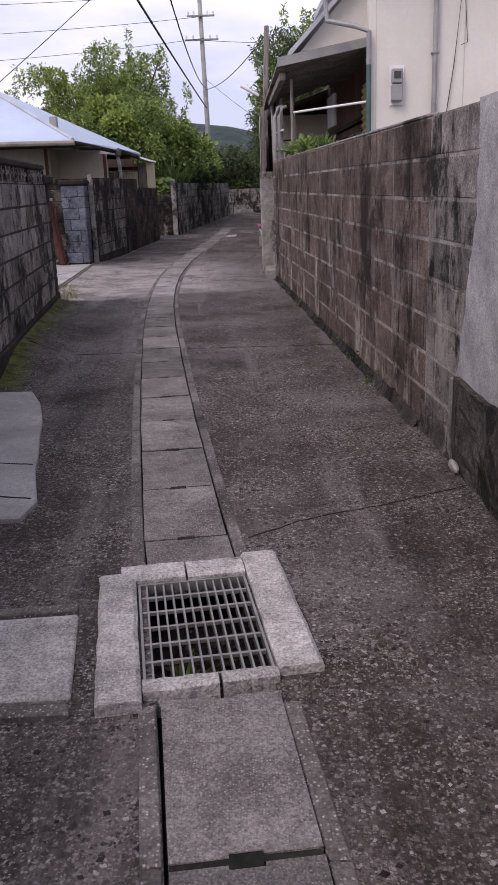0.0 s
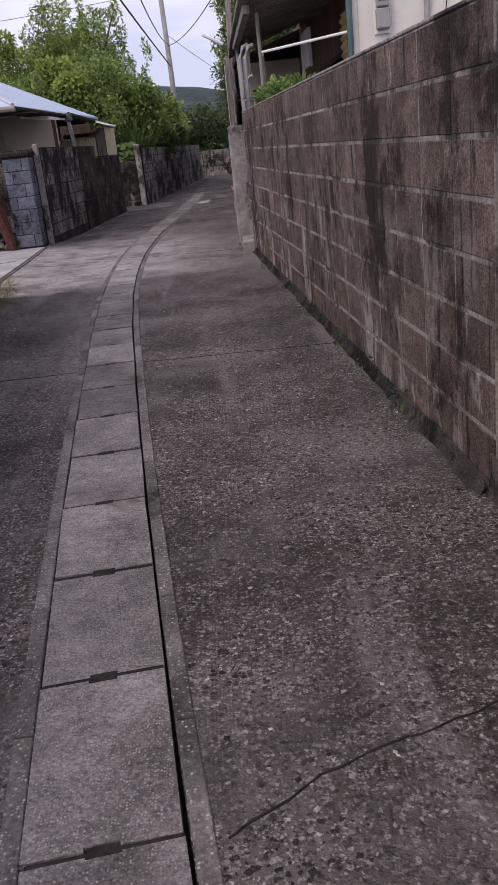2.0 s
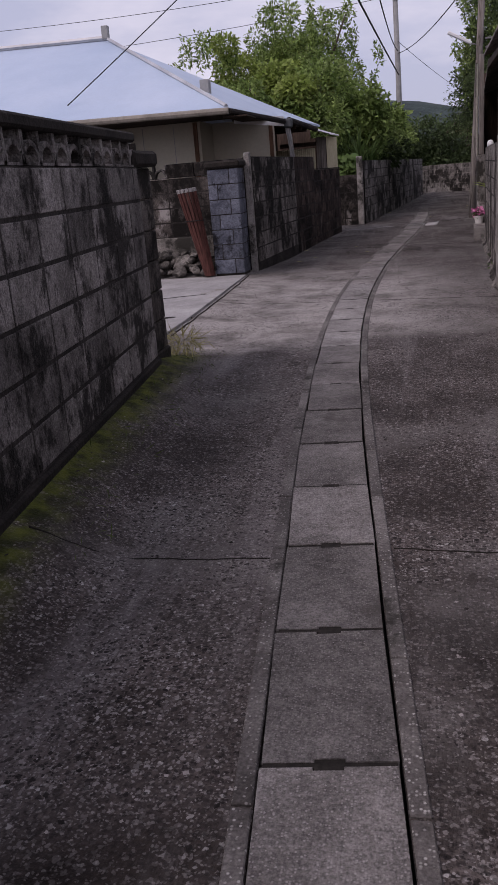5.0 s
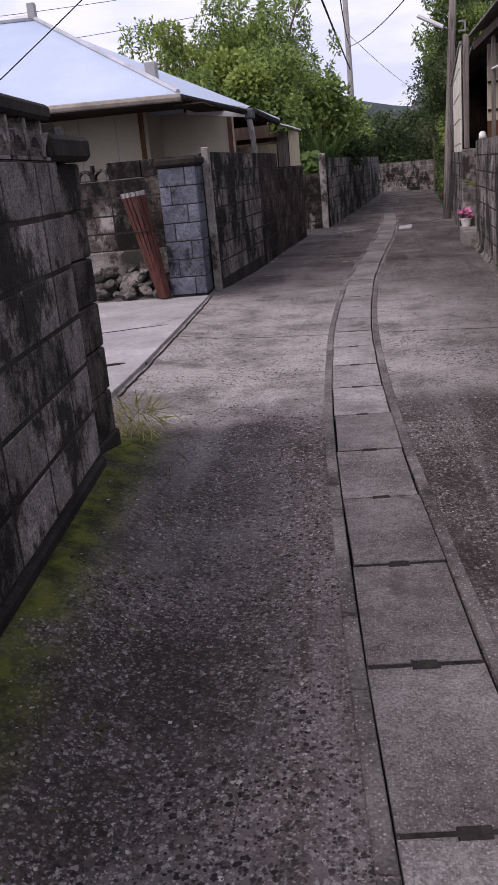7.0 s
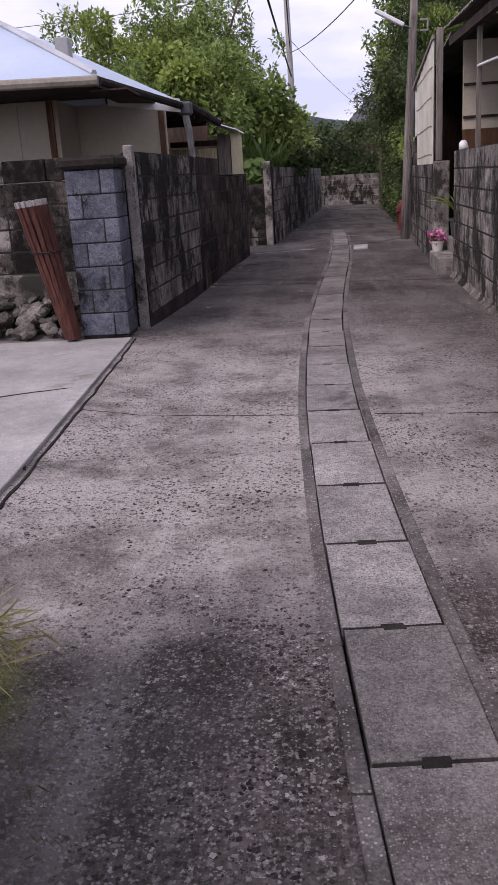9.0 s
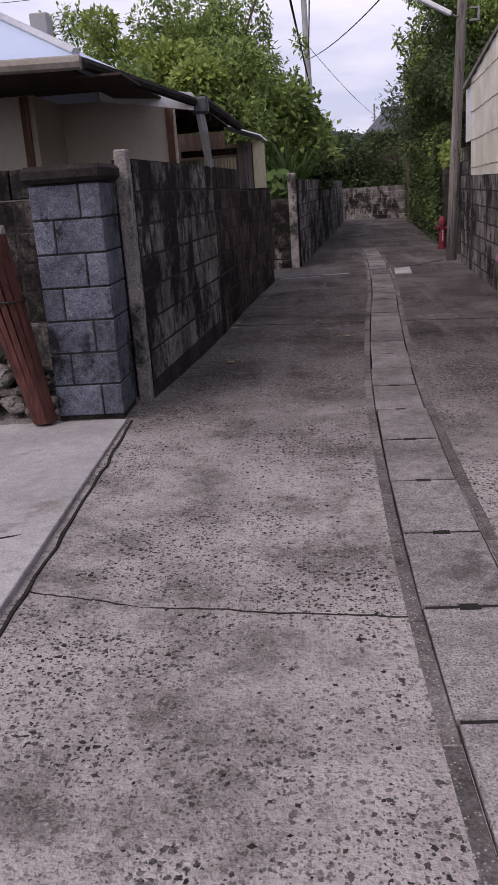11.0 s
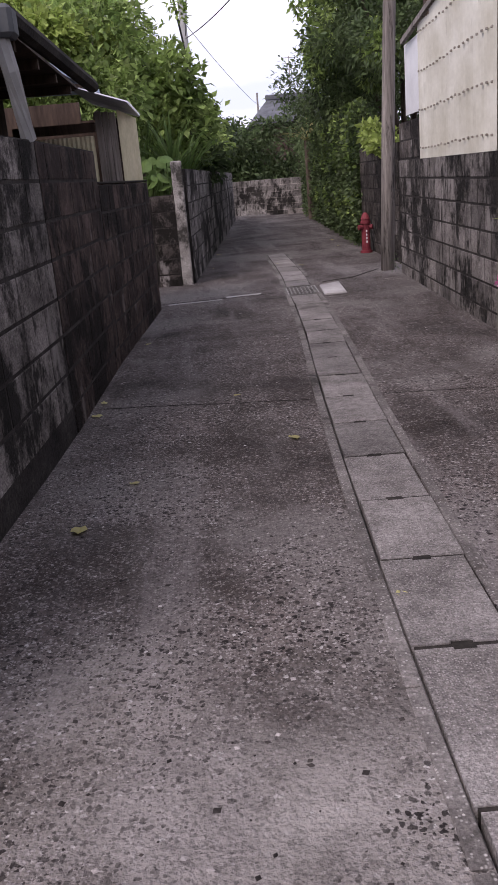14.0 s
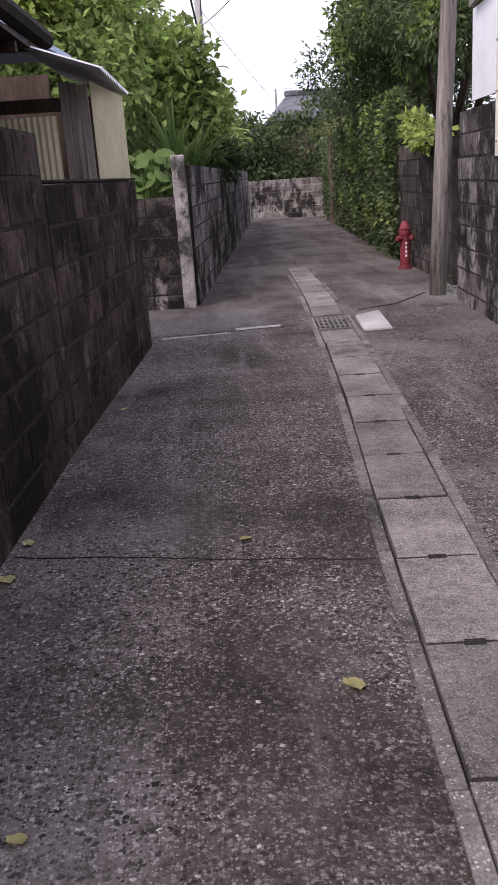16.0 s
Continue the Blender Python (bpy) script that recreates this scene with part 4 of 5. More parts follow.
tree("tall spreading green garden tree behind the blue-roofed house", (-4.4, 32.0, 0), [
    (clumps((-7.2, 29.5, 2.6, -2.6, 34.5, 3.6), 22, 0.85, 1) + clumps((-6.2, 30, 3.6, -2.6, 34, 4.7), 15, 0.7, 2) + clumps((-4.6, 31, 4.8, -2.6, 34, 5.8), 7, 0.42, 3) + clumps((-7.6, 29, 2.4, -2.2, 35, 5.6), 26, 0.3, 61), 42000, 0.12, LEAF_TREE, 0.42),
    (clumps((-6, 29, 3.0, -2.6, 33, 5.0), 14, 0.55, 4), 16000, 0.12, LEAF_LIGHT, 0.45),
    (sprigs((-7.4, 30, 3.9, -2.2, 34, 5.3), 46, 201) + sprigs((-4.8, 31, 5.3, -2.3, 34, 6.1), 26, 202) + sprigs((-2.6, 31, 3.6, -1.3, 34, 4.9), 14, 203, 0.2), 5200, 0.13, LEAF_TREE, 0.4)], 0.16, 11)
tree("broad-leaved green tree leaning over the garden wall", (-2.6, 33.5, 0), [
    (clumps((-3.6, 29.5, 1.5, -1.7, 37, 3.0), 22, 0.7, 5) + clumps((-2.2, 33, 1.8, -1.0, 40, 3.0), 14, 0.6, 6), 26000, 0.15, LEAF_TREE, 0.6),
    (clumps((-2.4, 30, 1.4, -1.2, 40, 2.3), 10, 0.6, 7), 9000, 0.14, LEAF_DARK, 0.6)], 0.12, 21)
tree("dark evergreen tree at the lane's end", (0.0, 48.0, 0), [
    (clumps((-3.5, 46, 0.9, 3.4, 50, 2.6), 28, 0.9, 8) + clumps((0.8, 47, 2.2, 3.6, 50, 3.3), 8, 0.7, 71) + clumps((-4.5, 42, 1.4, -1.4, 47, 2.9), 12, 0.9, 9), 24000, 0.18, LEAF_DARK, 0.55)], 0.15, 31)
tree("dense dark tree over the ivy-covered wall", (2.6, 31.5, 0), [
    (clumps((1.5, 27.6, 2.2, 3.4, 37, 3.8), 26, 0.75, 10) + clumps((1.5, 28, 3.6, 3.4, 35, 5.8), 24, 0.75, 12) + clumps((0.95, 28, 3.0, 1.7, 31, 4.6), 9, 0.45, 13), 52000, 0.11, LEAF_DARK, 0.42),
    (clumps((1.0, 27.5, 2.5, 2.4, 33, 5.0), 8, 0.45, 14), 7000, 0.11, LEAF_TREE, 0.42),
    (sprigs((0.7, 28, 3.0, 1.5, 32, 5.4), 30, 204, 0.25) + sprigs((1.2, 28, 5.4, 3.0, 34, 6.3), 18, 205), 3000, 0.12, LEAF_TREE, 0.42)], 0.14, 41)
tree("large-leaved climbing shrub over the side road", (-3.2, 27.0, 0), [
    (clumps((-4.6, 25.5, 1.9, -2.7, 28.5, 3.4), 16, 0.6, 15), 15000, 0.11, LEAF_TREE, 0.75),
    (clumps((-4.4, 25.5, 2.4, -2.6, 28.0, 3.6), 6, 0.5, 16), 8000, 0.11, LEAF_LIGHT, 0.75)], 0.09, 45)
hedge = thing("ivy_hedge", "dense dark green ivy covering a wall", "ivy")
ivy = leaf_cloud("ivy_leaves", [(1.33 + 0.063 * (yy - 28.6), yy, zz, 0.24, 0.5, 0.4) for yy in [28.9 + 0.55 * i for i in range(25)] for zz in (0.3, 0.8, 1.35, 1.9)], 34000, 0.085, LEAF_DARK, None, 51, aspect=0.75)
ivy.parent = hedge
iv2 = leaf_cloud("ivy_leaves", [(1.3 + 0.063 * (yy - 28.6), yy, zz, 0.25, 0.4, 0.35) for yy in (29.3, 31.4, 33.6, 36.0) for zz in (0.7, 1.5, 2.0)], 4000, 0.09, LEAF_TREE, None, 52, aspect=0.75)
iv2.parent = hedge
vine = thing("vine", "bright yellow-green vine spilling over the block wall", "plant")
v1 = leaf_cloud("leaves", [(1.2, 26.7, 1.6, 0.22, 0.4, 0.16), (1.15, 27.3, 1.75, 0.15, 0.3, 0.15)], 420, 0.1, LEAF_LIGHT, None, 53, aspect=0.7)
v1.parent = vine


def blades(name, root, count, length, width, mat, parent, seed, spread=1.0):
    """Arching sword leaves from one root."""
    r = random.Random(seed)
    bm = bmesh.new()
    for i in range(count):
        a = r.uniform(0, 2 * math.pi)
        out = Vector((math.cos(a), math.sin(a), 0))
        side = Vector((-math.sin(a), math.cos(a), 0))
        ln, lean = length * r.uniform(0.6, 1.15), r.uniform(0.25, 1.0) * spread
        prev = None
        for k in range(6):
            f = k / 5
            p = Vector(root) + out * ln * lean * f * (0.5 + 0.5 * f) + Vector((0, 0, ln * (f * 1.05 - 0.62 * lean * f * f)))
            w = width * (1 - f) ** 0.6 * (0.5 + f if f < 0.5 else 1.0) + 0.001
            cur = [bm.verts.new(p - side * w), bm.verts.new(p + Vector((0, 0, -w * 0.3))), bm.verts.new(p + side * w)]
            if prev:
                bm.faces.new((prev[0], prev[1], cur[1], cur[0]))
                bm.faces.new((prev[1], prev[2], cur[2], cur[1]))
            prev = cur
    return part(name, bm, mat, parent)


for i, (x, y, z, n_, ln) in enumerate(((-1.8, 26.9, 1.25, 44, 1.15), (-1.62, 28.0, 1.2, 40, 1.1), (-2.2, 27.4, 1.35, 34, 1.2))):
    s = thing("spiky_plant", "clump of long arching sword-shaped green leaves", "plant", group="spiky plants behind the wall")
    blades("leaves", (x, y, z), n_, ln, 0.03, LEAF_BLADE, s, 60 + i)
    part("stem", tube_bm([(x, y, 0), (x, y, z + 0.1)], 0.06, 7), BARK, s)


def big_leaves(label, spots, size, mat, seed, stem_z=0.0):
    r = random.Random(seed)
    t = thing("broadleaf_plant", label, "plant")
    stem = bmesh.new()
    for i, (x, y, z) in enumerate(spots):
        s = size * r.uniform(0.75, 1.2)
        m = pose(x, y, z, r.uniform(15, 55), 0, r.uniform(-60, 60))
        bm = bmesh.new()
        ring = [bm.verts.new(m @ Vector((s * 0.5 * math.sin(a) * (1 - 0.25 * math.cos(a)), s * 0.55 * math.cos(a), -0.06 * s * math.sin(a) ** 2))) for a in [2 * math.pi * k / 12 for k in range(12)]]
        mid = bm.verts.new(m @ Vector((0, 0, 0.05 * s)))
        for k in range(12):
            bm.faces.new((ring[k], ring[(k + 1) % 12], mid))
        part("leaf", bm, mat, t)
        tube_bm([(x, y + 0.05, stem_z), (x, y, z)], 0.008, 5, bm=stem)
    part("stems", stem, LEAF_BLADE, t)
    return t


rr = random.Random(77)
big_leaves("cluster of large heart-shaped green leaves behind the wall", [(rr.uniform(-2.25, -1.85), rr.uniform(25.7, 26.6), rr.uniform(1.15, 1.6)) for _ in range(46)], 0.16, LEAF_BLADE, 5, 0.0)
dry = thing("dry_palm", "pale dry drooping fronds", "plant")
blades("fronds", (1.75, 38.6, 2.0), 40, 0.9, 0.03, LEAF_DRY, dry, 66, 1.3)
part("stem", tube_bm([(1.75, 38.6, 0), (1.75, 38.6, 2.1)], 0.1, 7), BARK, dry)
for i, (xx, yy) in enumerate(((0.86, 11.9), (0.98, 11.4), (0.92, 11.0), (1.1, 10.7), (1.0, 12.2))):
    s = thing("garden_shrub", "bushy green shrub rising behind the garden wall", "plant", group="shrubs behind the wall")
    blades("leaves", (xx, yy, 1.6), 26, 0.36, 0.028, LEAF_BLADE, s, 80 + i, 1.1)
    lv = leaf_cloud("foliage", [(xx, yy + 0.1, 1.72, 0.14, 0.22, 0.12)], 110, 0.08, LEAF_TREE, None, 90 + i)
    lv.parent = s
    part("stem", tube_bm([(xx, yy, 0), (xx, yy, 1.65)], 0.02, 6), BARK, s)

# ---- poles and cables ----
pole = thing("street_pole", "weathered grey wooden utility pole beside the lane", "utility pole", at=(0.82, 25.0, 0))
part("shaft", tube_bm([(0, 0, -0.2), (0.07, 0, 1.6), (0.15, 0, 3.4), (0.24, 0, 5.4)], 0.088, 14, 0.066), WOOD_POLE, pole, smooth=True)
part("bracket", box_bm(0.28, -0.05, 3.55, 0.42, 0.02, 3.58), STEEL, pole)
part("bracket", box_bm(0.28, -0.05, 3.72, 0.42, 0.02, 3.75), STEEL, pole)
part("bracket", box_bm(0.4, -0.05, 3.581, 0.42, 0.02, 3.719), STEEL, pole)
lamp = thing("street_lamp", "white fluorescent street lamp on a short arm", "street lamp", at=(0.62, 24.85, 3.75))
part("housing", box_bm(-0.3, -0.05, -0.035, 0.26, 0.05, 0.035, 0.015, m=pose(-0.05, 0, 0.02, 0, 28, 0)), WHITE, lamp)
part("arm", tube_bm([(0.15, 0, -0.1), (0.3, 0.05, -0.14)], 0.015, 6), STEEL, lamp)

upole = thing("utility_pole", "tall grey concrete utility pole with crossarms", "utility pole", at=(-1.2, 47.0, 0))
part("shaft", tube_bm([(0, 0, -0.2), (-0.02, 0, 5), (-0.15, 0, 11.5)], 0.15, 12, 0.1), PVC_GREY, upole, smooth=True)
for z, w in ((10.6, 1.0), (9.5, 0.7), (8.4, 0.85)):
    part("crossarm", box_bm(-w - 0.1, -0.2, z, w - 0.1, -0.12, z + 0.08), STEEL, upole)
    for k in (-0.9, -0.5, 0.5, 0.9):
        part("insulator", tube_bm([(-0.1 + k * w, -0.16, z + 0.08), (-0.1 + k * w, -0.16, z + 0.25)], 0.045, 7), WHITE, upole)
far_pole = thing("utility_pole", "distant thin utility pole", "utility pole", at=(3.5, 75.0, 0))
part("shaft", tube_bm([(0, 0, -0.2), (0, 0, 6.6)], 0.09, 8, 0.06), CONC, far_pole)


def cable(a, c, sag, r, label="thin black overhead cable", n_=20):
    a, c = Vector(a), Vector(c)
    pts = [a.lerp(c, i / n_) - Vector((0, 0, sag * 4 * (i / n_) * (1 - i / n_))) for i in range(n_ + 1)]
    return tagged(part("overhead_cable", tube_bm(pts, r, 5), BLACK), label, "cable", group="overhead cables")


cable((-1.2, 46.8, 5.2), (-2.5, 2.0, 5.6), 0.12, 0.028)
cable((-1.2, 46.8, 6.2), (-1.3, 6.0, 6.6), 1.1, 0.018)
cable((-1.2, 46.8, 6.1), (1.04, 25.0, 5.2), 0.3, 0.015)
cable((-1.2, 46.8, 8.4), (12.0, 44.0, 8.0), 0.3, 0.012)
cable((-1.2, 46.8, 9.5), (-30.0, 44.0, 9.0), 0.5, 0.012)
cable((-1.2, 46.8, 10.6), (-30.0, 42.0, 10.3), 0.5, 0.012)
cable((-1.2, 46.8, 8.5), (-30.0, 45.0, 7.6), 0.5, 0.012)
cable((-5.4, 17.0, 2.5), (1.5, 21.5, 9.2), 0.15, 0.008, "thin black service cable to the house")
cable((-1.2, 46.8, 6.6), (6.0, 90.0, 6.0), 0.4, 0.012)

# ---- house with the blue roof ----
h1 = thing("blue_roof_house", "cream bungalow with a pale blue metal hip roof", "house", at=(0, 0, 0))


def slab_poly(pts, thick, mat, name, parent, label=""):
    bm = bmesh.new()
    top = [bm.verts.new(p) for p in pts]
    bot = [bm.verts.new(Vector(p) - Vector((0, 0, thick))) for p in pts]
    bm.faces.new(top)
    bm.faces.new(bot[::-1])
    for i in range(len(pts)):
        j = (i + 1) % len(pts)
        bm.faces.new((top[i], bot[i], bot[j], top[j]))
    bmesh.ops.recalc_face_normals(bm, faces=bm.faces)
    return part(name, bm, mat, parent, label)


PEAK, PEAK2 = (-5.7, 20.0, 3.78), (-9.5, 20.0, 3.85)
slab_poly([(-11, 16.5, 2.32), (-2.9, 16.5, 2.22), PEAK, PEAK2], 0.035, ROOF_BLUE, "roof", h1)
slab_poly([(-2.9, 16.502, 2.22), (-2.35, 23.0, 2.2), PEAK], 0.035, ROOF_BLUE, "roof", h1)
slab_poly([(-2.35, 23.0, 2.2), (-11, 23.0, 2.4), PEAK2, PEAK], 0.035, ROOF_BLUE, "roof", h1)
part("ridge_cap", tube_bm([(-2.92, 16.52, 2.24), (-5.7, 20.0, 3.81)], 0.03, 6), ROOF_METAL, h1, "white hip ridge cap")
part("ridge_cap", tube_bm([(-5.7, 20.0, 3.82), (-9.5, 20.0, 3.88)], 0.045, 6), ROOF_METAL, h1, "white ridge cap")
part("finial", box_bm(-5.78, 19.95, 3.8, -5.66, 20.05, 4.02, 0.01), PVC_GREY, h1)
part("vent_pipe", box_bm(-3.56, 17.75, 2.4, -3.42, 17.9, 2.74, 0.01), PVC_GREY, h1)
part("gutter", tube_bm([(-11, 16.46, 2.28), (-2.88, 16.46, 2.17)], 0.045, 8), PVC_TAN, h1, "cream eaves gutter")
part("gutter", tube_bm([(-2.88, 16.5, 2.17), (-2.42, 18.45, 2.08)], 0.04, 8), CONC_DARK, h1)
# dark wood puts the shadow below the gutter into the soffit's colour
part("soffit", box_bm(-11, 16.55, 2.16, -3.0, 17.95, 2.175), WOOD_DARK, h1)
part("wall", box_bm(-11, 17.8, 0, -3.68, 17.92, 2.158), CREAM, h1)
part("wall", box_bm(-3.62, 18.6, 0, -2.62, 18.7, 2.158), CREAM, h1)
part("wall", box_bm(-3.679, 17.8, 0, -3.625, 18.7, 2.158), CREAM, h1)
part("wall", box_bm(-3.3, 18.71, 0, -3.2, 22.6, 2.3), WOOD_DARK, h1)
for x in (-3.7, -2.66):
    yy = 17.785 if x < -3 else 18.585
    part("corner_post", box_bm(x - 0.03, yy - 0.03, 0, x + 0.03, yy + 0.01, 2.15), WOOD_BROWN, h1)
for x in (-4.05, -4.55, -5.9, -6.6):
    part("panel_joint", box_bm(x - 0.004, 17.792, 0.4, x + 0.004, 17.799, 2.13), PVC_GREY, h1)
win = part("window", box_bm(-5.75, 17.76, 1.45, -4.78, 17.797, 2.06), GLASS, h1, "dark glazed sliding window")
for x0, x1, z0, z1 in ((-5.78, -4.75, 2.061, 2.09), (-5.78, -4.75, 1.42, 1.449), (-5.78, -5.751, 1.45, 2.06), (-4.779, -4.75, 1.45, 2.06), (-5.29, -5.25, 1.45, 2.06)):
    part("window_frame", box_bm(x0, 17.74, z0, x1, 17.796 if x0 != -5.29 else 17.757, z1), WHITE, win)
# white fascia, rain hopper and downpipe at the eave's tip
slab_poly([(-3.1, 17.85, 2.22), (-2.42, 18.42, 2.15), (-2.42, 18.5, 2.15), (-3.1, 17.95, 2.22)], 0.14, WHITE, "fascia", h1, "white metal fascia board")
part("hopper", box_bm(-2.45, 18.45, 1.98, -2.3, 18.6, 2.12, 0.02), POT_GREY, h1, "dark grey rainwater hopper")
part("downpipe", tube_bm([(-2.38, 18.52, 2.0), (-2.36, 18.55, 1.85), (-2.35, 18.7, 1.55)], 0.04, 8), PVC_GREY, h1)
part("gutter", tube_bm([(-2.36, 18.6, 2.1), (-2.25, 21.3, 2.05)], 0.05, 8), CONC_DARK, h1, "blackened eaves gutter")
# eaves boards and rafters, darkened in colour to give the shade under the roof
part("soffit", box_bm(-3.19, 18.75, 2.09, -2.42, 21.8, 2.11), WOOD_DARK, h1, "boarded eaves coloured dark for the shade beneath them")
part("soffit", box_bm(-2.998, 16.62, 2.1, -2.66, 18.4, 2.115), WOOD_DARK, h1, "boarded eaves coloured dark for the shade beneath them")
for k in range(4):
    part("rafter", box_bm(-3.18, 19.2 + 0.75 * k, 2.03, -2.44, 19.26 + 0.75 * k, 2.088), WOOD_DARK, h1)
# lean-to shed at the back
shed = thing("shed", "cream corrugated lean-to shed with weathered planks beside the house", "shed")
part("roof", sheet_bm((-2.5, 21.85, 2.122), (-2.5, 23.75, 2.15), (-2.03, 21.85, 1.96), 20, 0.014), ROOF_METAL, shed, "shiny corrugated metal roof")
part("side_wall", sheet_bm((-2.16, 22.3, 1.2), (-2.06, 23.5, 1.2), (-2.16, 22.3, 1.95), 14, 0.008), PANEL, shed)
part("front_panel", sheet_bm((-3.25, 22.12, 1.28), (-2.37, 22.12, 1.28), (-3.25, 22.12, 1.74), 22, 0.005), PANEL, shed, "yellowish ribbed panel")
for i in range(3):
    part("plank", box_bm(-2.36 + 0.062 * i, 22.27, 0, -2.302 + 0.062 * i, 22.3, 1.95 - 0.01 * i, 0.004), WOOD_POLE, shed)
part("beam", box_bm(-3.1, 22.28, 1.78, -2.37, 22.34, 1.86), WOOD_DARK, shed)
part("rafter", box_bm(-3.1, 21.95, 2.1, -2.4, 22.0, 2.15), WOOD_DARK, shed)
part("sill", box_bm(-3.1, 22.28, 1.24, -2.37, 22.34, 1.3), WOOD_DARK, shed)
part("back_wall", box_bm(-3.6, 23.5, 0, -2.62, 23.56, 2.15), WOOD_DARK, shed)
part("back_wall", box_bm(-2.619, 23.5, 0, -2.08, 23.56, 1.97), WOOD_DARK, shed)

# ---- white house ----
h2 = thing("white_house", "white-walled bungalow with a rusty canopy over its porch", "house")
part("wall", box_bm(1.4, 9.15, 0, 7.0, 9.3, 3.6), WHITEWALL, h2)
part("wall", box_bm(1.5, 9.301, 0, 1.6, 9.6, 3.4), WHITEWALL, h2)
for xx in (1.47, 2.35, 2.85, 3.5):
    part("panel_joint", box_bm(xx - 0.003, 9.145, 0, xx + 0.003, 9.149, 3.6), FRP, h2)
part("downpipe", tube_bm([(2.05, 9.11, 0), (2.05, 9.11, 3.6)], 0.026, 8), PVC_GREY, h2)
for z in (1.9, 2.5, 3.1):
    part("pipe_clip", box_bm(2.015, 9.08, z, 2.085, 9.149, z + 0.015), STEEL, h2)
part("downpipe", tube_bm([(1.39, 9.1, 0), (1.39, 9.1, 2.42)], 0.026, 8), PVC_GREEN, h2, "dull green downpipe")
part("downpipe", tube_bm([(1.39, 9.1, 2.42), (1.39, 9.1, 2.72), (1.27, 9.15, 2.78), (1.0, 9.3, 2.86), (0.97, 9.35, 3.2)], 0.026, 8), PVC_GREY, h2)
part("inner_wall", box_bm(2.2, 9.301, 0, 2.3, 13.4, 3.0), WOOD_DARK, h2)
bm = bmesh.new()
vs = [bm.verts.new(p) for p in ((0.75, 9.62, 2.63), (1.55, 9.62, 2.74), (1.55, 9.62, 3.5), (0.75, 9.72, 2.63), (1.55, 9.72, 2.74), (1.55, 9.72, 3.5))]
for f in ((0, 1, 2), (5, 4, 3), (0, 3, 4, 1), (1, 4, 5, 2), (2, 5, 3, 0)):
    bm.faces.new([vs[i] for i in f])
part("gable", bm, WHITEWALL, h2)
slab_poly([(0.62, 9.5, 2.62), (1.6, 9.5, 3.62), (1.6, 13.4, 3.62), (0.62, 13.4, 2.62)], 0.06, ROOF_METAL, "roof", h2)
slab_poly([(1.25, 8.8, 3.62), (7.0, 8.8, 4.9), (7.0, 13.4, 4.9), (1.25, 13.4, 3.62)], 0.08, ROOF_METAL, "roof", h2)
canopy = part("canopy", sheet_bm((0.5, 9.45, 2.5), (0.5, 12.65, 2.46), (1.6, 9.45, 2.7), 36, 0.014), ROOF_OLD, h2, "rusty corrugated canopy")
slab_poly([(0.5, 9.43, 2.56), (1.42, 9.43, 2.72), (1.42, 9.45, 2.72), (0.5, 9.45, 2.56)], 0.09, PVC_GREY, "barge_board", h2, "grey metal barge board")
part("rafter", box_bm(0.53, 9.6, 2.36, 0.59, 12.6, 2.43), WOOD_POLE, h2)
for yy in (9.75, 12.5):
    part("canopy_post", tube_bm([(0.68, yy, 0), (0.66, yy, 2.38)], 0.018, 8), WOOD_POLE, h2)
part("canopy_post", tube_bm([(0.62, 12.62, 0), (0.58, 12.62, 2.4)], 0.02, 8), PVC_GREY, h2)
part("rail", tube_bm([(0.68, 9.73, 2.05), (1.38, 9.12, 2.08)], 0.012, 8), WHITE, h2, "white laundry rail")
part("rail", tube_bm([(0.68, 9.75, 2.03), (0.9, 12.4, 1.9)], 0.014, 8), WHITE, h2)
part("shutter", sheet_bm((1.5, 9.6, 1.3), (1.5, 9.6, 2.35), (1.5, 10.3, 1.3), 14, 0.014), FRP_YEL, h2, "tan ribbed shutter")
part("door_post", box_bm(1.41, 9.31, 0, 1.49, 9.4, 2.4), WOOD_DARK, h2)
for yy in (10.6, 11.4, 12.3):
    part("sliding_door", box_bm(2.15, yy, 0.4, 2.195, yy + 0.7, 2.2), GLASS, h2)
    part("door_stile", box_bm(2.13, yy - 0.06, 0.4, 2.197, yy - 0.002, 2.2), WHITE, h2)
part("awning_panel", box_bm(1.2, 10.5, 1.95, 1.23, 11.2, 2.3), PVC_GREY, h2)
h2.matrix_world = Matrix.Translation((0, 0, 1.33)) @ Matrix.Scale(1.357, 4) @ Matrix.Translation((0, 0, -1.33))
meter = thing("electric_meter", "grey electricity meter box on a white backing plate", "meter", at=(2.27, 12.4, 2.56))
part("backplate", box_bm(-0.14, -0.008, -0.3, 0.14, 0.0, 0.26), WHITE, meter)
part("upper_case", box_bm(-0.1, -0.11, 0.0, 0.1, -0.009, 0.21, 0.015), PVC_GREY, meter)
part("dial_window", box_bm(-0.065, -0.118, 0.07, 0.065, -0.111, 0.17), GLASS, meter)
part("lower_case", box_bm(-0.11, -0.1, -0.25, 0.11, -0.009, -0.008, 0.015), PVC_GREY, meter)
meter.scale = (0.72, 0.9, 0.9)
tagged(part("wall_cable", tube_bm([(2.9, 12.39, 1.7), (3.05, 12.39, 2.8), (3.15, 12.39, 3.9), (3.22, 12.39, 3.05), (3.14, 12.39, 3.02)], 0.006, 5), BLACK), "thin black cable hanging on the white wall", "cable")

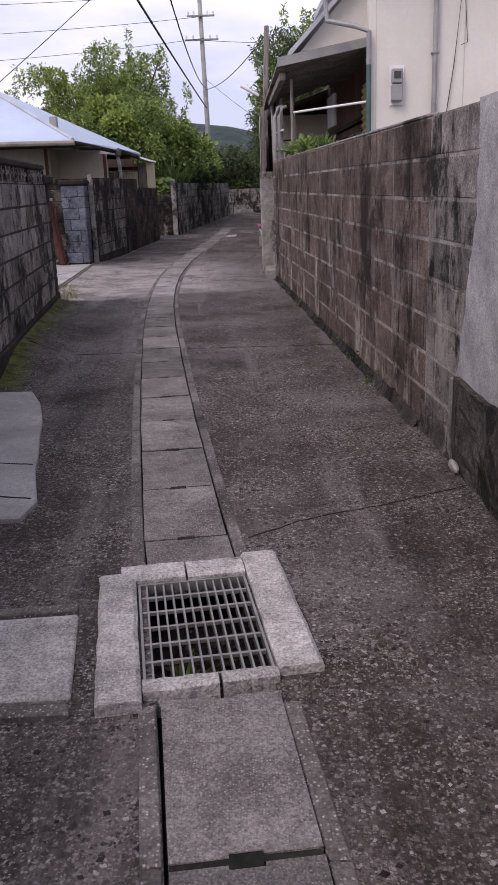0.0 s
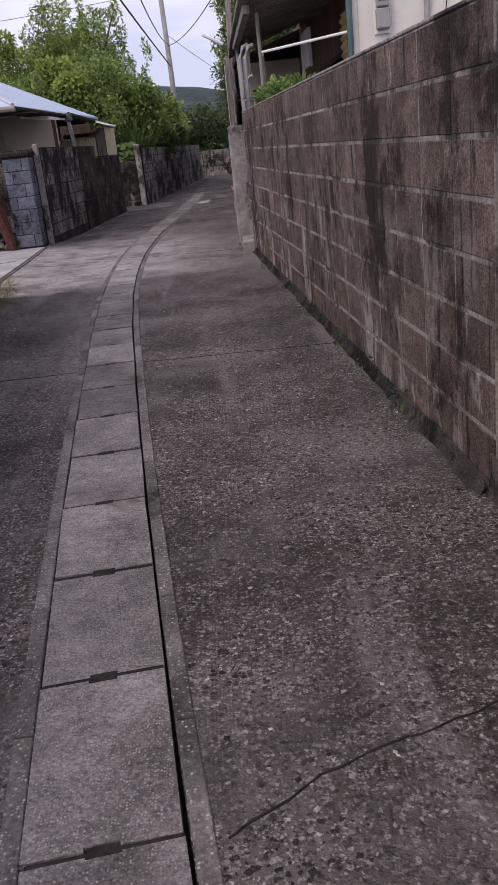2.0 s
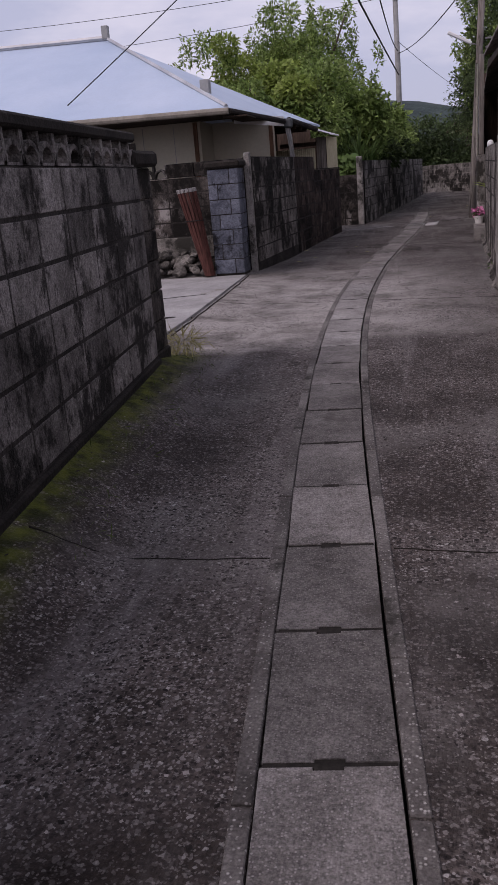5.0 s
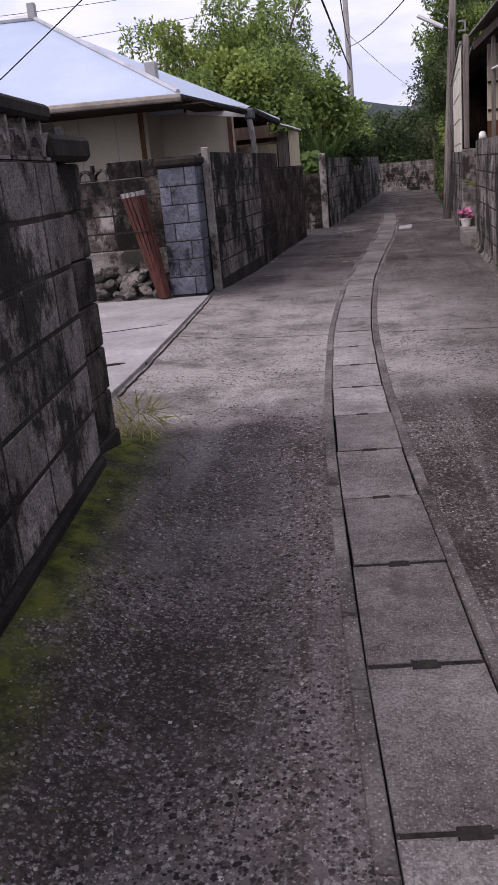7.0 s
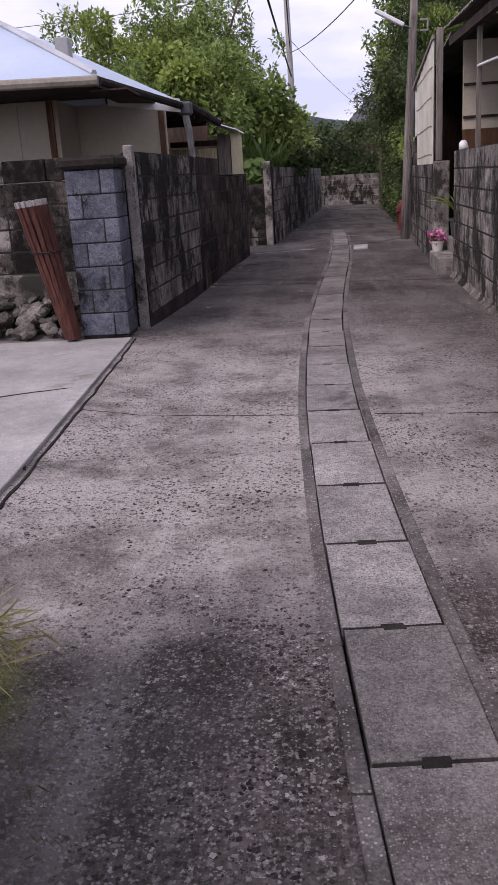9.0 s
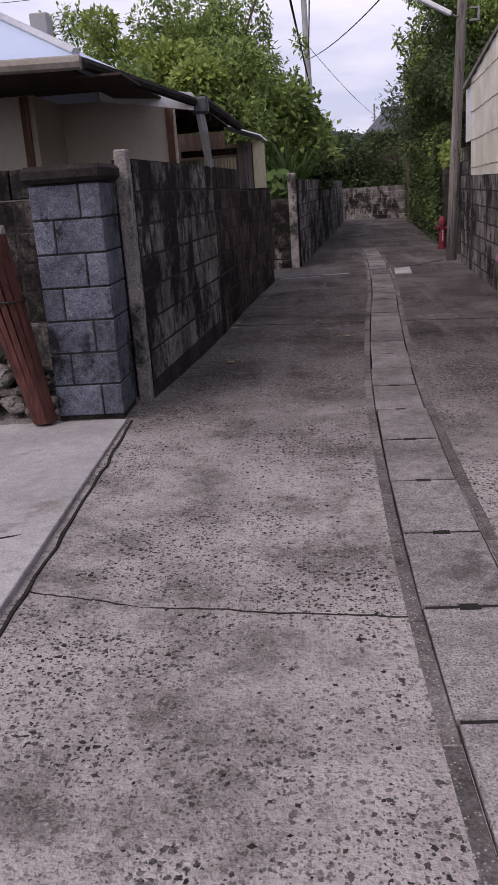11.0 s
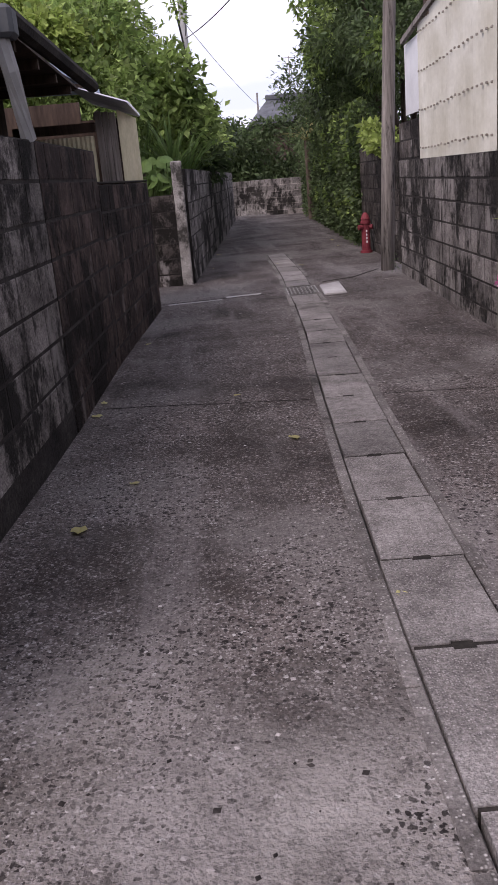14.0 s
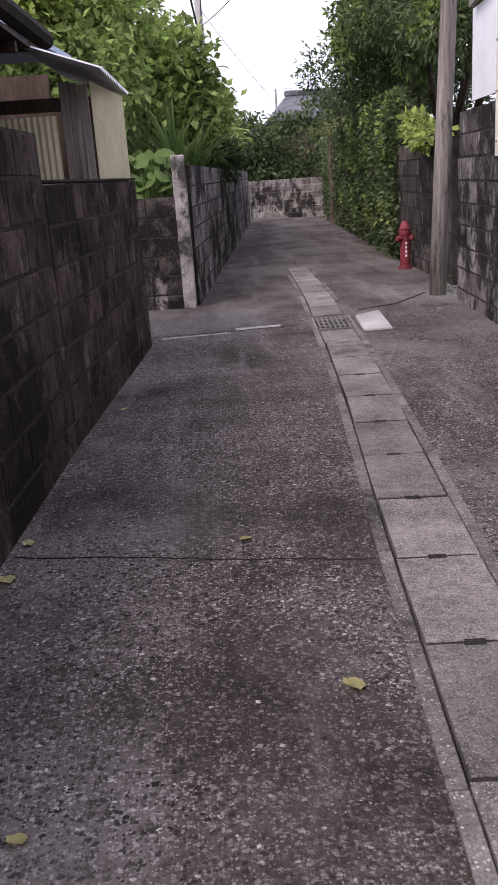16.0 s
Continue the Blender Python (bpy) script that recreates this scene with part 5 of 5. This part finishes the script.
for i, (x, y) in enumerate(((0.6, 12.47), (0.66, 12.52))):
    p = thing("drain_pipe", "thin pale drain pipe at the end of the garden wall", "pipe", group="drain pipes at the wall end", at=(x, y, 0))
    part("tube", tube_bm([(0, 0, 0.0), (0, 0, 2.2), (0.05, 0.05, 2.32), (0.12, 0.3, 2.36)], 0.022, 8), CONC_PALE if i == 0 else PVC_GREY, p)
    part("clip", box_bm(-0.03, -0.03, 1.2, 0.03, 0.03, 1.225), STEEL, p)

# ---- house with the open porch ----
h3 = thing("porch_house", "old house with an open porch under a corrugated roof", "house")
part("back_wall", box_bm(2.2, 12.75, 0, 2.3, 24.0, 3.4), WOOD_BROWN, h3)
part("end_wall", box_bm(0.95, 23.4, 0, 2.19, 23.5, 2.9), WOOD_DARK, h3)
part("floor", box_bm(0.95, 14.4, 0, 1.99, 19.2, 0.4), WOOD_DARK, h3)
part("roof", sheet_bm((0.68, 17.2, 2.86), (0.74, 20.25, 2.9), (2.2, 17.2, 3.4), 32, 0.014), ROOF_OLD, h3)
part("roof", sheet_bm((0.83, 20.3, 2.86), (0.95, 23.4, 2.5), (2.2, 20.3, 3.3), 34, 0.014), ROOF_OLD, h3)
part("beam", box_bm(0.8, 17.2, 2.7, 0.87, 20.2, 2.8), WOOD_DARK, h3)
for yy in (15.6, 17.1, 18.7):
    part("post", box_bm(0.85, yy - 0.025, 0, 0.9, yy + 0.025, 2.72), WOOD_POLE, h3, "pale grey timber post")
part("rail", tube_bm([(0.84, 14.5, 2.15), (0.86, 18.7, 2.3)], 0.015, 7), WHITE, h3)
part("rail", tube_bm([(0.84, 14.5, 1.85), (0.84, 17.0, 1.95)], 0.015, 7), PVC_GREY, h3)
for i, yy in enumerate((14.5, 15.4, 16.3, 17.2, 18.1)):
    d = part("sliding_door", box_bm(2.12, yy, 0.4, 2.16, yy + 0.86, 2.2), WOOD_BROWN if i != 3 else WOOD_DARK, h3)
    part("pane", box_bm(2.11, yy + 0.08, 1.2, 2.118, yy + 0.78, 2.1), GLASS, d)
part("transom", box_bm(2.11, 12.8, 2.25, 2.198, 20.2, 2.32), WOOD_DARK, h3)
part("screen_wall", box_bm(1.05, 20.55, 1.72, 2.19, 20.62, 2.8), CREAM, h3)
part("screen_panel", box_bm(1.05, 20.55, 0, 2.19, 20.62, 1.717), WOOD_BROWN, h3)
for z in (1.45, 1.85, 2.25):
    part("batten", box_bm(1.05, 20.53, z, 1.999, 20.549, z + 0.035), WOOD_DARK, h3)
# plastic sheet screen
NAIL = mesh_of("nail_cap", box_bm(-0.008, -0.011, -0.009, 0.008, 0.011, 0.009, 0.003), PVC_TAN)
screen = thing("plastic_screen", "cream corrugated plastic sheets nailed to timber posts", "screen")
for i in range(5):
    a = i / 5
    b_ = (i + 1) / 5
    y0_, y1_ = 20.5 + 2.75 * a, 20.5 + 2.75 * b_ - 0.005
    z0_, z1_ = 2.88 - 0.3 * a, 2.88 - 0.3 * b_
    x0_, x1_ = 0.655 + 0.17 * a, 0.655 + 0.17 * b_
    bm = sheet_bm((x1_, y1_, 1.31), (x0_, y0_, 1.31), (x1_, y1_, z1_), 7, 0.012)
    part("sheet", bm, FRP, screen)
    for k in range(4):
        zz = 1.42 + 0.36 * k
        for m_ in range(4):
            g_ = (m_ + 0.5) / 4
            if zz < z0_ + (z1_ - z0_) * g_ - 0.05:
                o = new("nail_cap", NAIL)
                o.parent = screen
                o.matrix_world = pose(x0_ + (x1_ - x0_) * g_ - 0.018, y0_ + (y1_ - y0_) * g_, zz + 0.012 * math.sin(m_ * 7 + i))
part("white_sheet", box_bm(0, -0.004, 1.78, 0.85, 0.004, 2.5, m=pose(0.84, 23.26, 0, 0, 0, 86)), WHITE, screen, "flat white sheet")
part("post", box_bm(0.68, 20.4, 1.345, 0.76, 20.48, 2.95, 0.005), WOOD_POLE, screen)
part("post", box_bm(0.9, 23.2, 1.33, 0.96, 23.28, 2.6, 0.005), WOOD_POLE, screen)
part("top_rail", box_bm(0, 0.02, 0, 3.5, 0.06, 0.05, m=pose(0.69, 20.5, 2.83, 0, 5.5, 86.8)), WOOD_POLE, screen)
# steps and pots at the gate
setting("step_2", prism_bm([(0.52, 19.2), (0.95, 19.2), (0.95, 20.27), (0.58, 20.27)], -0.05, 0.2, 0.012), CONC, "worn concrete entrance step", "step")
setting("step_3", prism_bm([(0.78, 19.2), (2.0, 19.2), (2.0, 20.27), (0.8, 20.27)], 0.0, 0.38, 0.012), CONC, "worn upper concrete step", "step")


def flowerpot(label, x, y, z, r, h, mat):
    t = thing("flowerpot", label, "flowerpot", at=(x, y, z))
    part("pot", tube_bm([(0, 0, 0), (0, 0, h * 0.85)], r * 0.72, 14, r * 0.95), mat, t, smooth=False)
    part("rim", tube_bm([(0, 0, h * 0.85 + 0.001), (0, 0, h)], r * 1.05, 14), mat, t)
    part("soil", tube_bm([(0, 0, h + 0.001), (0, 0, h + 0.004)], r * 0.92, 12), CONC_DARK, t)
    return t


fp = flowerpot("small white pot of pink flowers on the step", 0.66, 20.12, 0.2, 0.085, 0.13, POT_WHITE)
f1 = leaf_cloud("flowers", [(0, 0, 0.2, 0.11, 0.11, 0.06)], 90, 0.055, PINK, None, 101, aspect=0.9)
f1.parent = fp
f2 = leaf_cloud("leaves", [(0, 0, 0.16, 0.09, 0.09, 0.04)], 60, 0.05, LEAF_DARK, None, 102, aspect=0.7)
f2.parent = fp
fq = flowerpot("dark grey pot with a large-leaved plant on the upper step", 0.92, 20.0, 0.38, 0.13, 0.24, POT_GREY)
bq = blades("leaves", (0, 0, 0.24), 16, 0.5, 0.06, LEAF_LIGHT, fq, 103, 1.2)
tagged(part("white_bag", tube_bm([(0.76, 18.9, 1.44), (0.76, 18.95, 1.5), (0.77, 19.05, 1.46)], 0.06, 9, 0.04), WHITE, smooth=True), "crumpled white bag on the wall top", "bag")

# ---- hydrant ----
hyd = thing("fire_hydrant", "faded red standing fire hydrant by the wall", "fire hydrant", at=(1.06, 27.5, 0))
part("body", tube_bm([(0, 0, -0.02), (0, 0, 0.52)], 0.08, 14, 0.075), RED, hyd, smooth=False)
part("collar", tube_bm([(0, 0, 0.45), (0, 0, 0.49)], 0.095, 14), RED, hyd)
part("cap", tube_bm([(0, 0, 0.521), (0, 0, 0.58), (0, 0, 0.62)], 0.085, 14, 0.03), RED, hyd)
part("outlet", tube_bm([(-0.06, -0.03, 0.4), (-0.14, -0.06, 0.4)], 0.04, 10), RED, hyd)
part("outlet", tube_bm([(0.06, -0.03, 0.4), (0.12, -0.06, 0.4)], 0.04, 10), RED, hyd)
part("base_flange", tube_bm([(0, 0, 0.0), (0, 0, 0.04)], 0.11, 14), RED, hyd)
hyd.scale = (0.85, 0.85, 0.98)
for k in range(4):
    part("letter_bar", box_bm(-0.012, -0.084, 0.16 + k * 0.055, 0.012, -0.077, 0.19 + k * 0.055), WHITE, hyd)

# ---- bundle and rubble by the gate pier ----
bun = thing("roll_bundle", "rust-brown bundle of wooden slats leaning on the pier", "bundle", at=(-3.12, 15.4, 0.085))
rb = random.Random(5)
for i in range(14):
    a = 2 * math.pi * i / 14
    c, s = math.cos(a), math.sin(a)
    part("slat", box_bm(-0.009, -0.017, 0, 0.009, 0.017, 1.12 + rb.uniform(-0.02, 0.02), 0.002, m=pose(0.04 + 0.06 * c, 0.06 * s, 0, -3 * s, -11 + 3 * c, 0) @ pose(0, 0, 0, 0, 0, math.degrees(a))), BUNDLE, bun)
    part("worn_tip", box_bm(-0.0095, -0.0175, 1.095, 0.0095, 0.0175, 1.145, 0.003, m=pose(0.04 + 0.06 * c, 0.06 * s, 0, -3 * s, -11 + 3 * c, 0) @ pose(0, 0, 0, 0, 0, math.degrees(a))), CONC_PALE, bun, "pale crusted slat end")
part("tie", tube_bm([(-0.1 + 0.13 * math.cos(t), 0.12 * math.sin(t), 0.72) for t in [2 * math.pi * k / 12 for k in range(13)]], 0.006, 5), BLACK, bun)
rb = random.Random(6)


def rock(size, seed):
    bm = bmesh.new()
    bmesh.ops.create_icosphere(bm, subdivisions=2, radius=size)
    for v in bm.verts:
        k = 1 + 0.45 * noise.noise(v.co * (1.3 / size) + Vector((seed, 0, 0)))
        v.co = Vector((v.co.x * k * 1.25, v.co.y * k, v.co.z * k * 0.65))
    return bm


ROCKS = [mesh_of("stone", rock(0.1, k * 3.7), STONE) for k in range(7)]
for i in range(95):
    o = new("rubble_stone", ROCKS[i % 7])
    x = rb.uniform(-5.0, -3.15)
    f = rb.random()
    o.matrix_world = pose(x, 15.55 + 0.6 * f, 0.12 + 0.26 * f * rb.uniform(0.5, 1.0), rb.uniform(-30, 30), rb.uniform(-30, 30), rb.uniform(0, 360)) @ Matrix.Scale(rb.uniform(0.35, 1.0), 4)
    tagged(o, "rough grey broken stone in a rubble heap", "stone", group="rubble heap")

# ---- far things ----
fh = thing("tiled_house", "distant house with a grey tiled roof", "house", at=(4.5, 66, 0))
part("wall", box_bm(-1.8, -2.0, 0, 2.2, 2.0, 4.2), WOOD_DARK, fh)
slab_poly([(-2.4, -2.6, 4.1), (2.8, -2.6, 4.1), (1.6, 0, 5.4), (-1.2, 0, 5.4)], 0.12, TILE, "roof", fh)
slab_poly([(2.8, 2.6, 4.1), (-2.4, 2.6, 4.1), (-1.2, 0, 5.4), (1.6, 0, 5.4)], 0.12, TILE, "roof", fh)
slab_poly([(-2.4, 2.6, 4.1), (-2.4, -2.6, 4.1), (-1.2, 0, 5.4)], 0.12, TILE, "roof", fh)
part("ridge", box_bm(-1.3, -0.15, 5.35, 1.7, 0.15, 5.65, 0.05), TILE, fh)
part("antenna", tube_bm([(0.2, 0, 5.6), (0.2, 0, 7.6)], 0.03, 5), STEEL, fh)
for z in (7.3, 7.6, 7.9):
    part("antenna_rod", box_bm(-0.2, -0.02, z - 0.4, 0.6, 0.02, z - 0.37), STEEL, fh)
bm = bmesh.new()
rows_ = []
for j in range(12):
    rows_.append([bm.verts.new((-400 + 20 * i, 330 + 18 * j, max(-5, (52 + 26 * noise.noise((i * 0.23, 2.0, 0)) + 7 * noise.noise((i * 0.9, j * 0.7, 4))) * math.sin(math.pi * j / 13) * (0.75 + 0.3 * math.sin(i * 0.2)) - 3))) for i in range(42)])
for a, c in zip(rows_, rows_[1:]):
    for i in range(41):
        bm.faces.new((a[i], a[i + 1], c[i + 1], c[i]))
tagged(part("hill", bm, HILL, smooth=True), "distant wooded hill", "hill", kind="structure")

# ---- litter and small growth ----
rl = random.Random(12)


def fallen_leaf(x, y, s, mat, label):
    bm = bmesh.new()
    ring = [bm.verts.new((s * 0.5 * math.sin(a) * 0.7, s * 0.5 * math.cos(a), 0.006 + 0.12 * s * math.cos(2 * a) ** 2)) for a in [2 * math.pi * k / 10 for k in range(10)]]
    mid = bm.verts.new((0, 0, 0.004))
    for k in range(10):
        bm.faces.new((ring[k], ring[(k + 1) % 10], mid))
    o = tagged(part("fallen_leaf", bm, mat), label, "leaf", group="fallen leaves")
    o.matrix_world = pose(x, y, bank(x, y) + 0.002, rl.uniform(-8, 8), rl.uniform(-8, 8), rl.uniform(0, 360))


for x, y in ((-1.18, 18.25), (-1.42, 19.24), (-2.26, 19.05), (-2.06, 21.28), (-1.96, 17.8), (-2.25, 19.36), (-1.05, 16.5), (-2.15, 17.3), (-2.1, 22.6), (-0.1, 26.5), (-0.4, 27.0), (-1.35, 27.2), (-1.2, 29.5), (1.0, 30.5), (0.9, 29.2)):
    fallen_leaf(x, y, rl.uniform(0.05, 0.085), LEAF_DRY, "dry yellow-green fallen leaf on the lane")
grass = leaf_cloud("moss_grass", [(-1.72 - 0.085 * (yy - 6.6) + 0.12, yy, 0.1, 0.2, 0.4, 0.06) for yy in (7.2, 7.9, 8.6, 9.3, 9.9)], 420, 0.045, MOSS, None, 111, aspect=0.1)
tagged(grass, "short mossy grass along the wall's foot", "grass", kind="stuff")
dry_g = leaf_cloud("dry_grass", [(-2.12, 10.45, 0.14, 0.14, 0.2, 0.05)], 260, 0.12, LEAF_DRY, None, 112, aspect=0.05)
tagged(dry_g, "dry straw at the foot of the pier", "grass", kind="stuff")
weeds = leaf_cloud("wall_weeds", [(0.94 - 0.055 * (yy - 4.6), yy, 0.05, 0.05, 0.12, 0.05) for yy in (5.6, 6.3, 7.0, 8.1, 9.4, 10.9)] + [(0.5, 14.9, 0.06, 0.06, 0.2, 0.05), (0.56, 16.0, 0.05, 0.05, 0.2, 0.04), (0.88, 24.75, 0.12, 0.05, 0.06, 0.14)], 260, 0.032, LEAF_DARK, None, 113, aspect=0.5)
tagged(weeds, "small weeds at the foot of the walls", "weeds", kind="stuff")
pit_weed = thing("weed", "small green weed growing in the drain pit", "weed", at=(-0.22, 2.2, -0.21))
blades("leaves", (0, 0, 0), 34, 0.22, 0.012, LEAF_TREE, pit_weed, 121, 1.0)
pit_leaves = leaf_cloud("pit_litter", [(-0.16, 2.4, -0.2, 0.16, 0.28, 0.015)], 260, 0.035, BARK, None, 122, aspect=0.5)
tagged(pit_leaves, "dead leaves in the drain pit", "leaf litter", kind="stuff")


def pebbles(name, label, count, lo, hi, mat, seed):
    """Small angular stones bedded in the concrete, each a flattened eight-sided chip."""
    r = np.random.RandomState(seed)
    out, faces = [], []
    octa = ((0, 2, 4), (2, 1, 4), (1, 3, 4), (3, 0, 4), (2, 0, 5), (1, 2, 5), (3, 1, 5), (0, 3, 5))
    for _ in range(count):
        y = 1.0 + 24.0 * r.rand() ** 1.15
        g = gut(y)
        wide = lid_half(y) + 0.08
        east = float(np.interp(y, (1.0, 4.0, 12.4, 13.4, 19.0, 25.0), (1.0, 0.98, 0.5, 0.36, 0.6, 0.75)))
        west = float(np.interp(y, (1.0, 5.0, 10.0, 11.0, 16.0, 23.4), (-1.4, -1.6, -2.0, -2.4, -2.45, -2.0)))
        x = r.uniform(west, east)
        if abs(x - g) < wide or (1.8 < y < 2.95 and -1.7 < x < 0.4) or (x < -0.85 and 3.1 < y < 5.7):
            continue
        k = lo + (hi - lo) * r.rand() ** 2.2
        a = r.uniform(0, 6.283)
        q, h = r.uniform(0.55, 0.95), k * r.uniform(0.2, 0.4)
        c, d = math.cos(a) * k, math.sin(a) * k
        z = bank(x, y) + 0.0005
        b0 = len(out)
        out += [(x + c, y + d, z), (x - c, y - d, z), (x - d * q, y + c * q, z), (x + d * q, y - c * q, z), (x + 0.3 * c, y + 0.3 * d, z + h), (x, y, z - h)]
        faces += [(b0 + f[0], b0 + f[1], b0 + f[2]) for f in octa]
    me = bpy.data.meshes.new(name)
    me.from_pydata(out, [], faces)
    me.materials.append(mat)
    tagged(new(name, me), label, "gravel", kind="stuff")


pebbles("pale_pebbles", "small pale stones bedded in the worn lane", 9000, 0.003, 0.011, PEBBLE, 31)
pebbles("dark_pebbles", "small dark stones bedded in the worn lane", 7000, 0.004, 0.013, PEBBLE_DARK, 32)
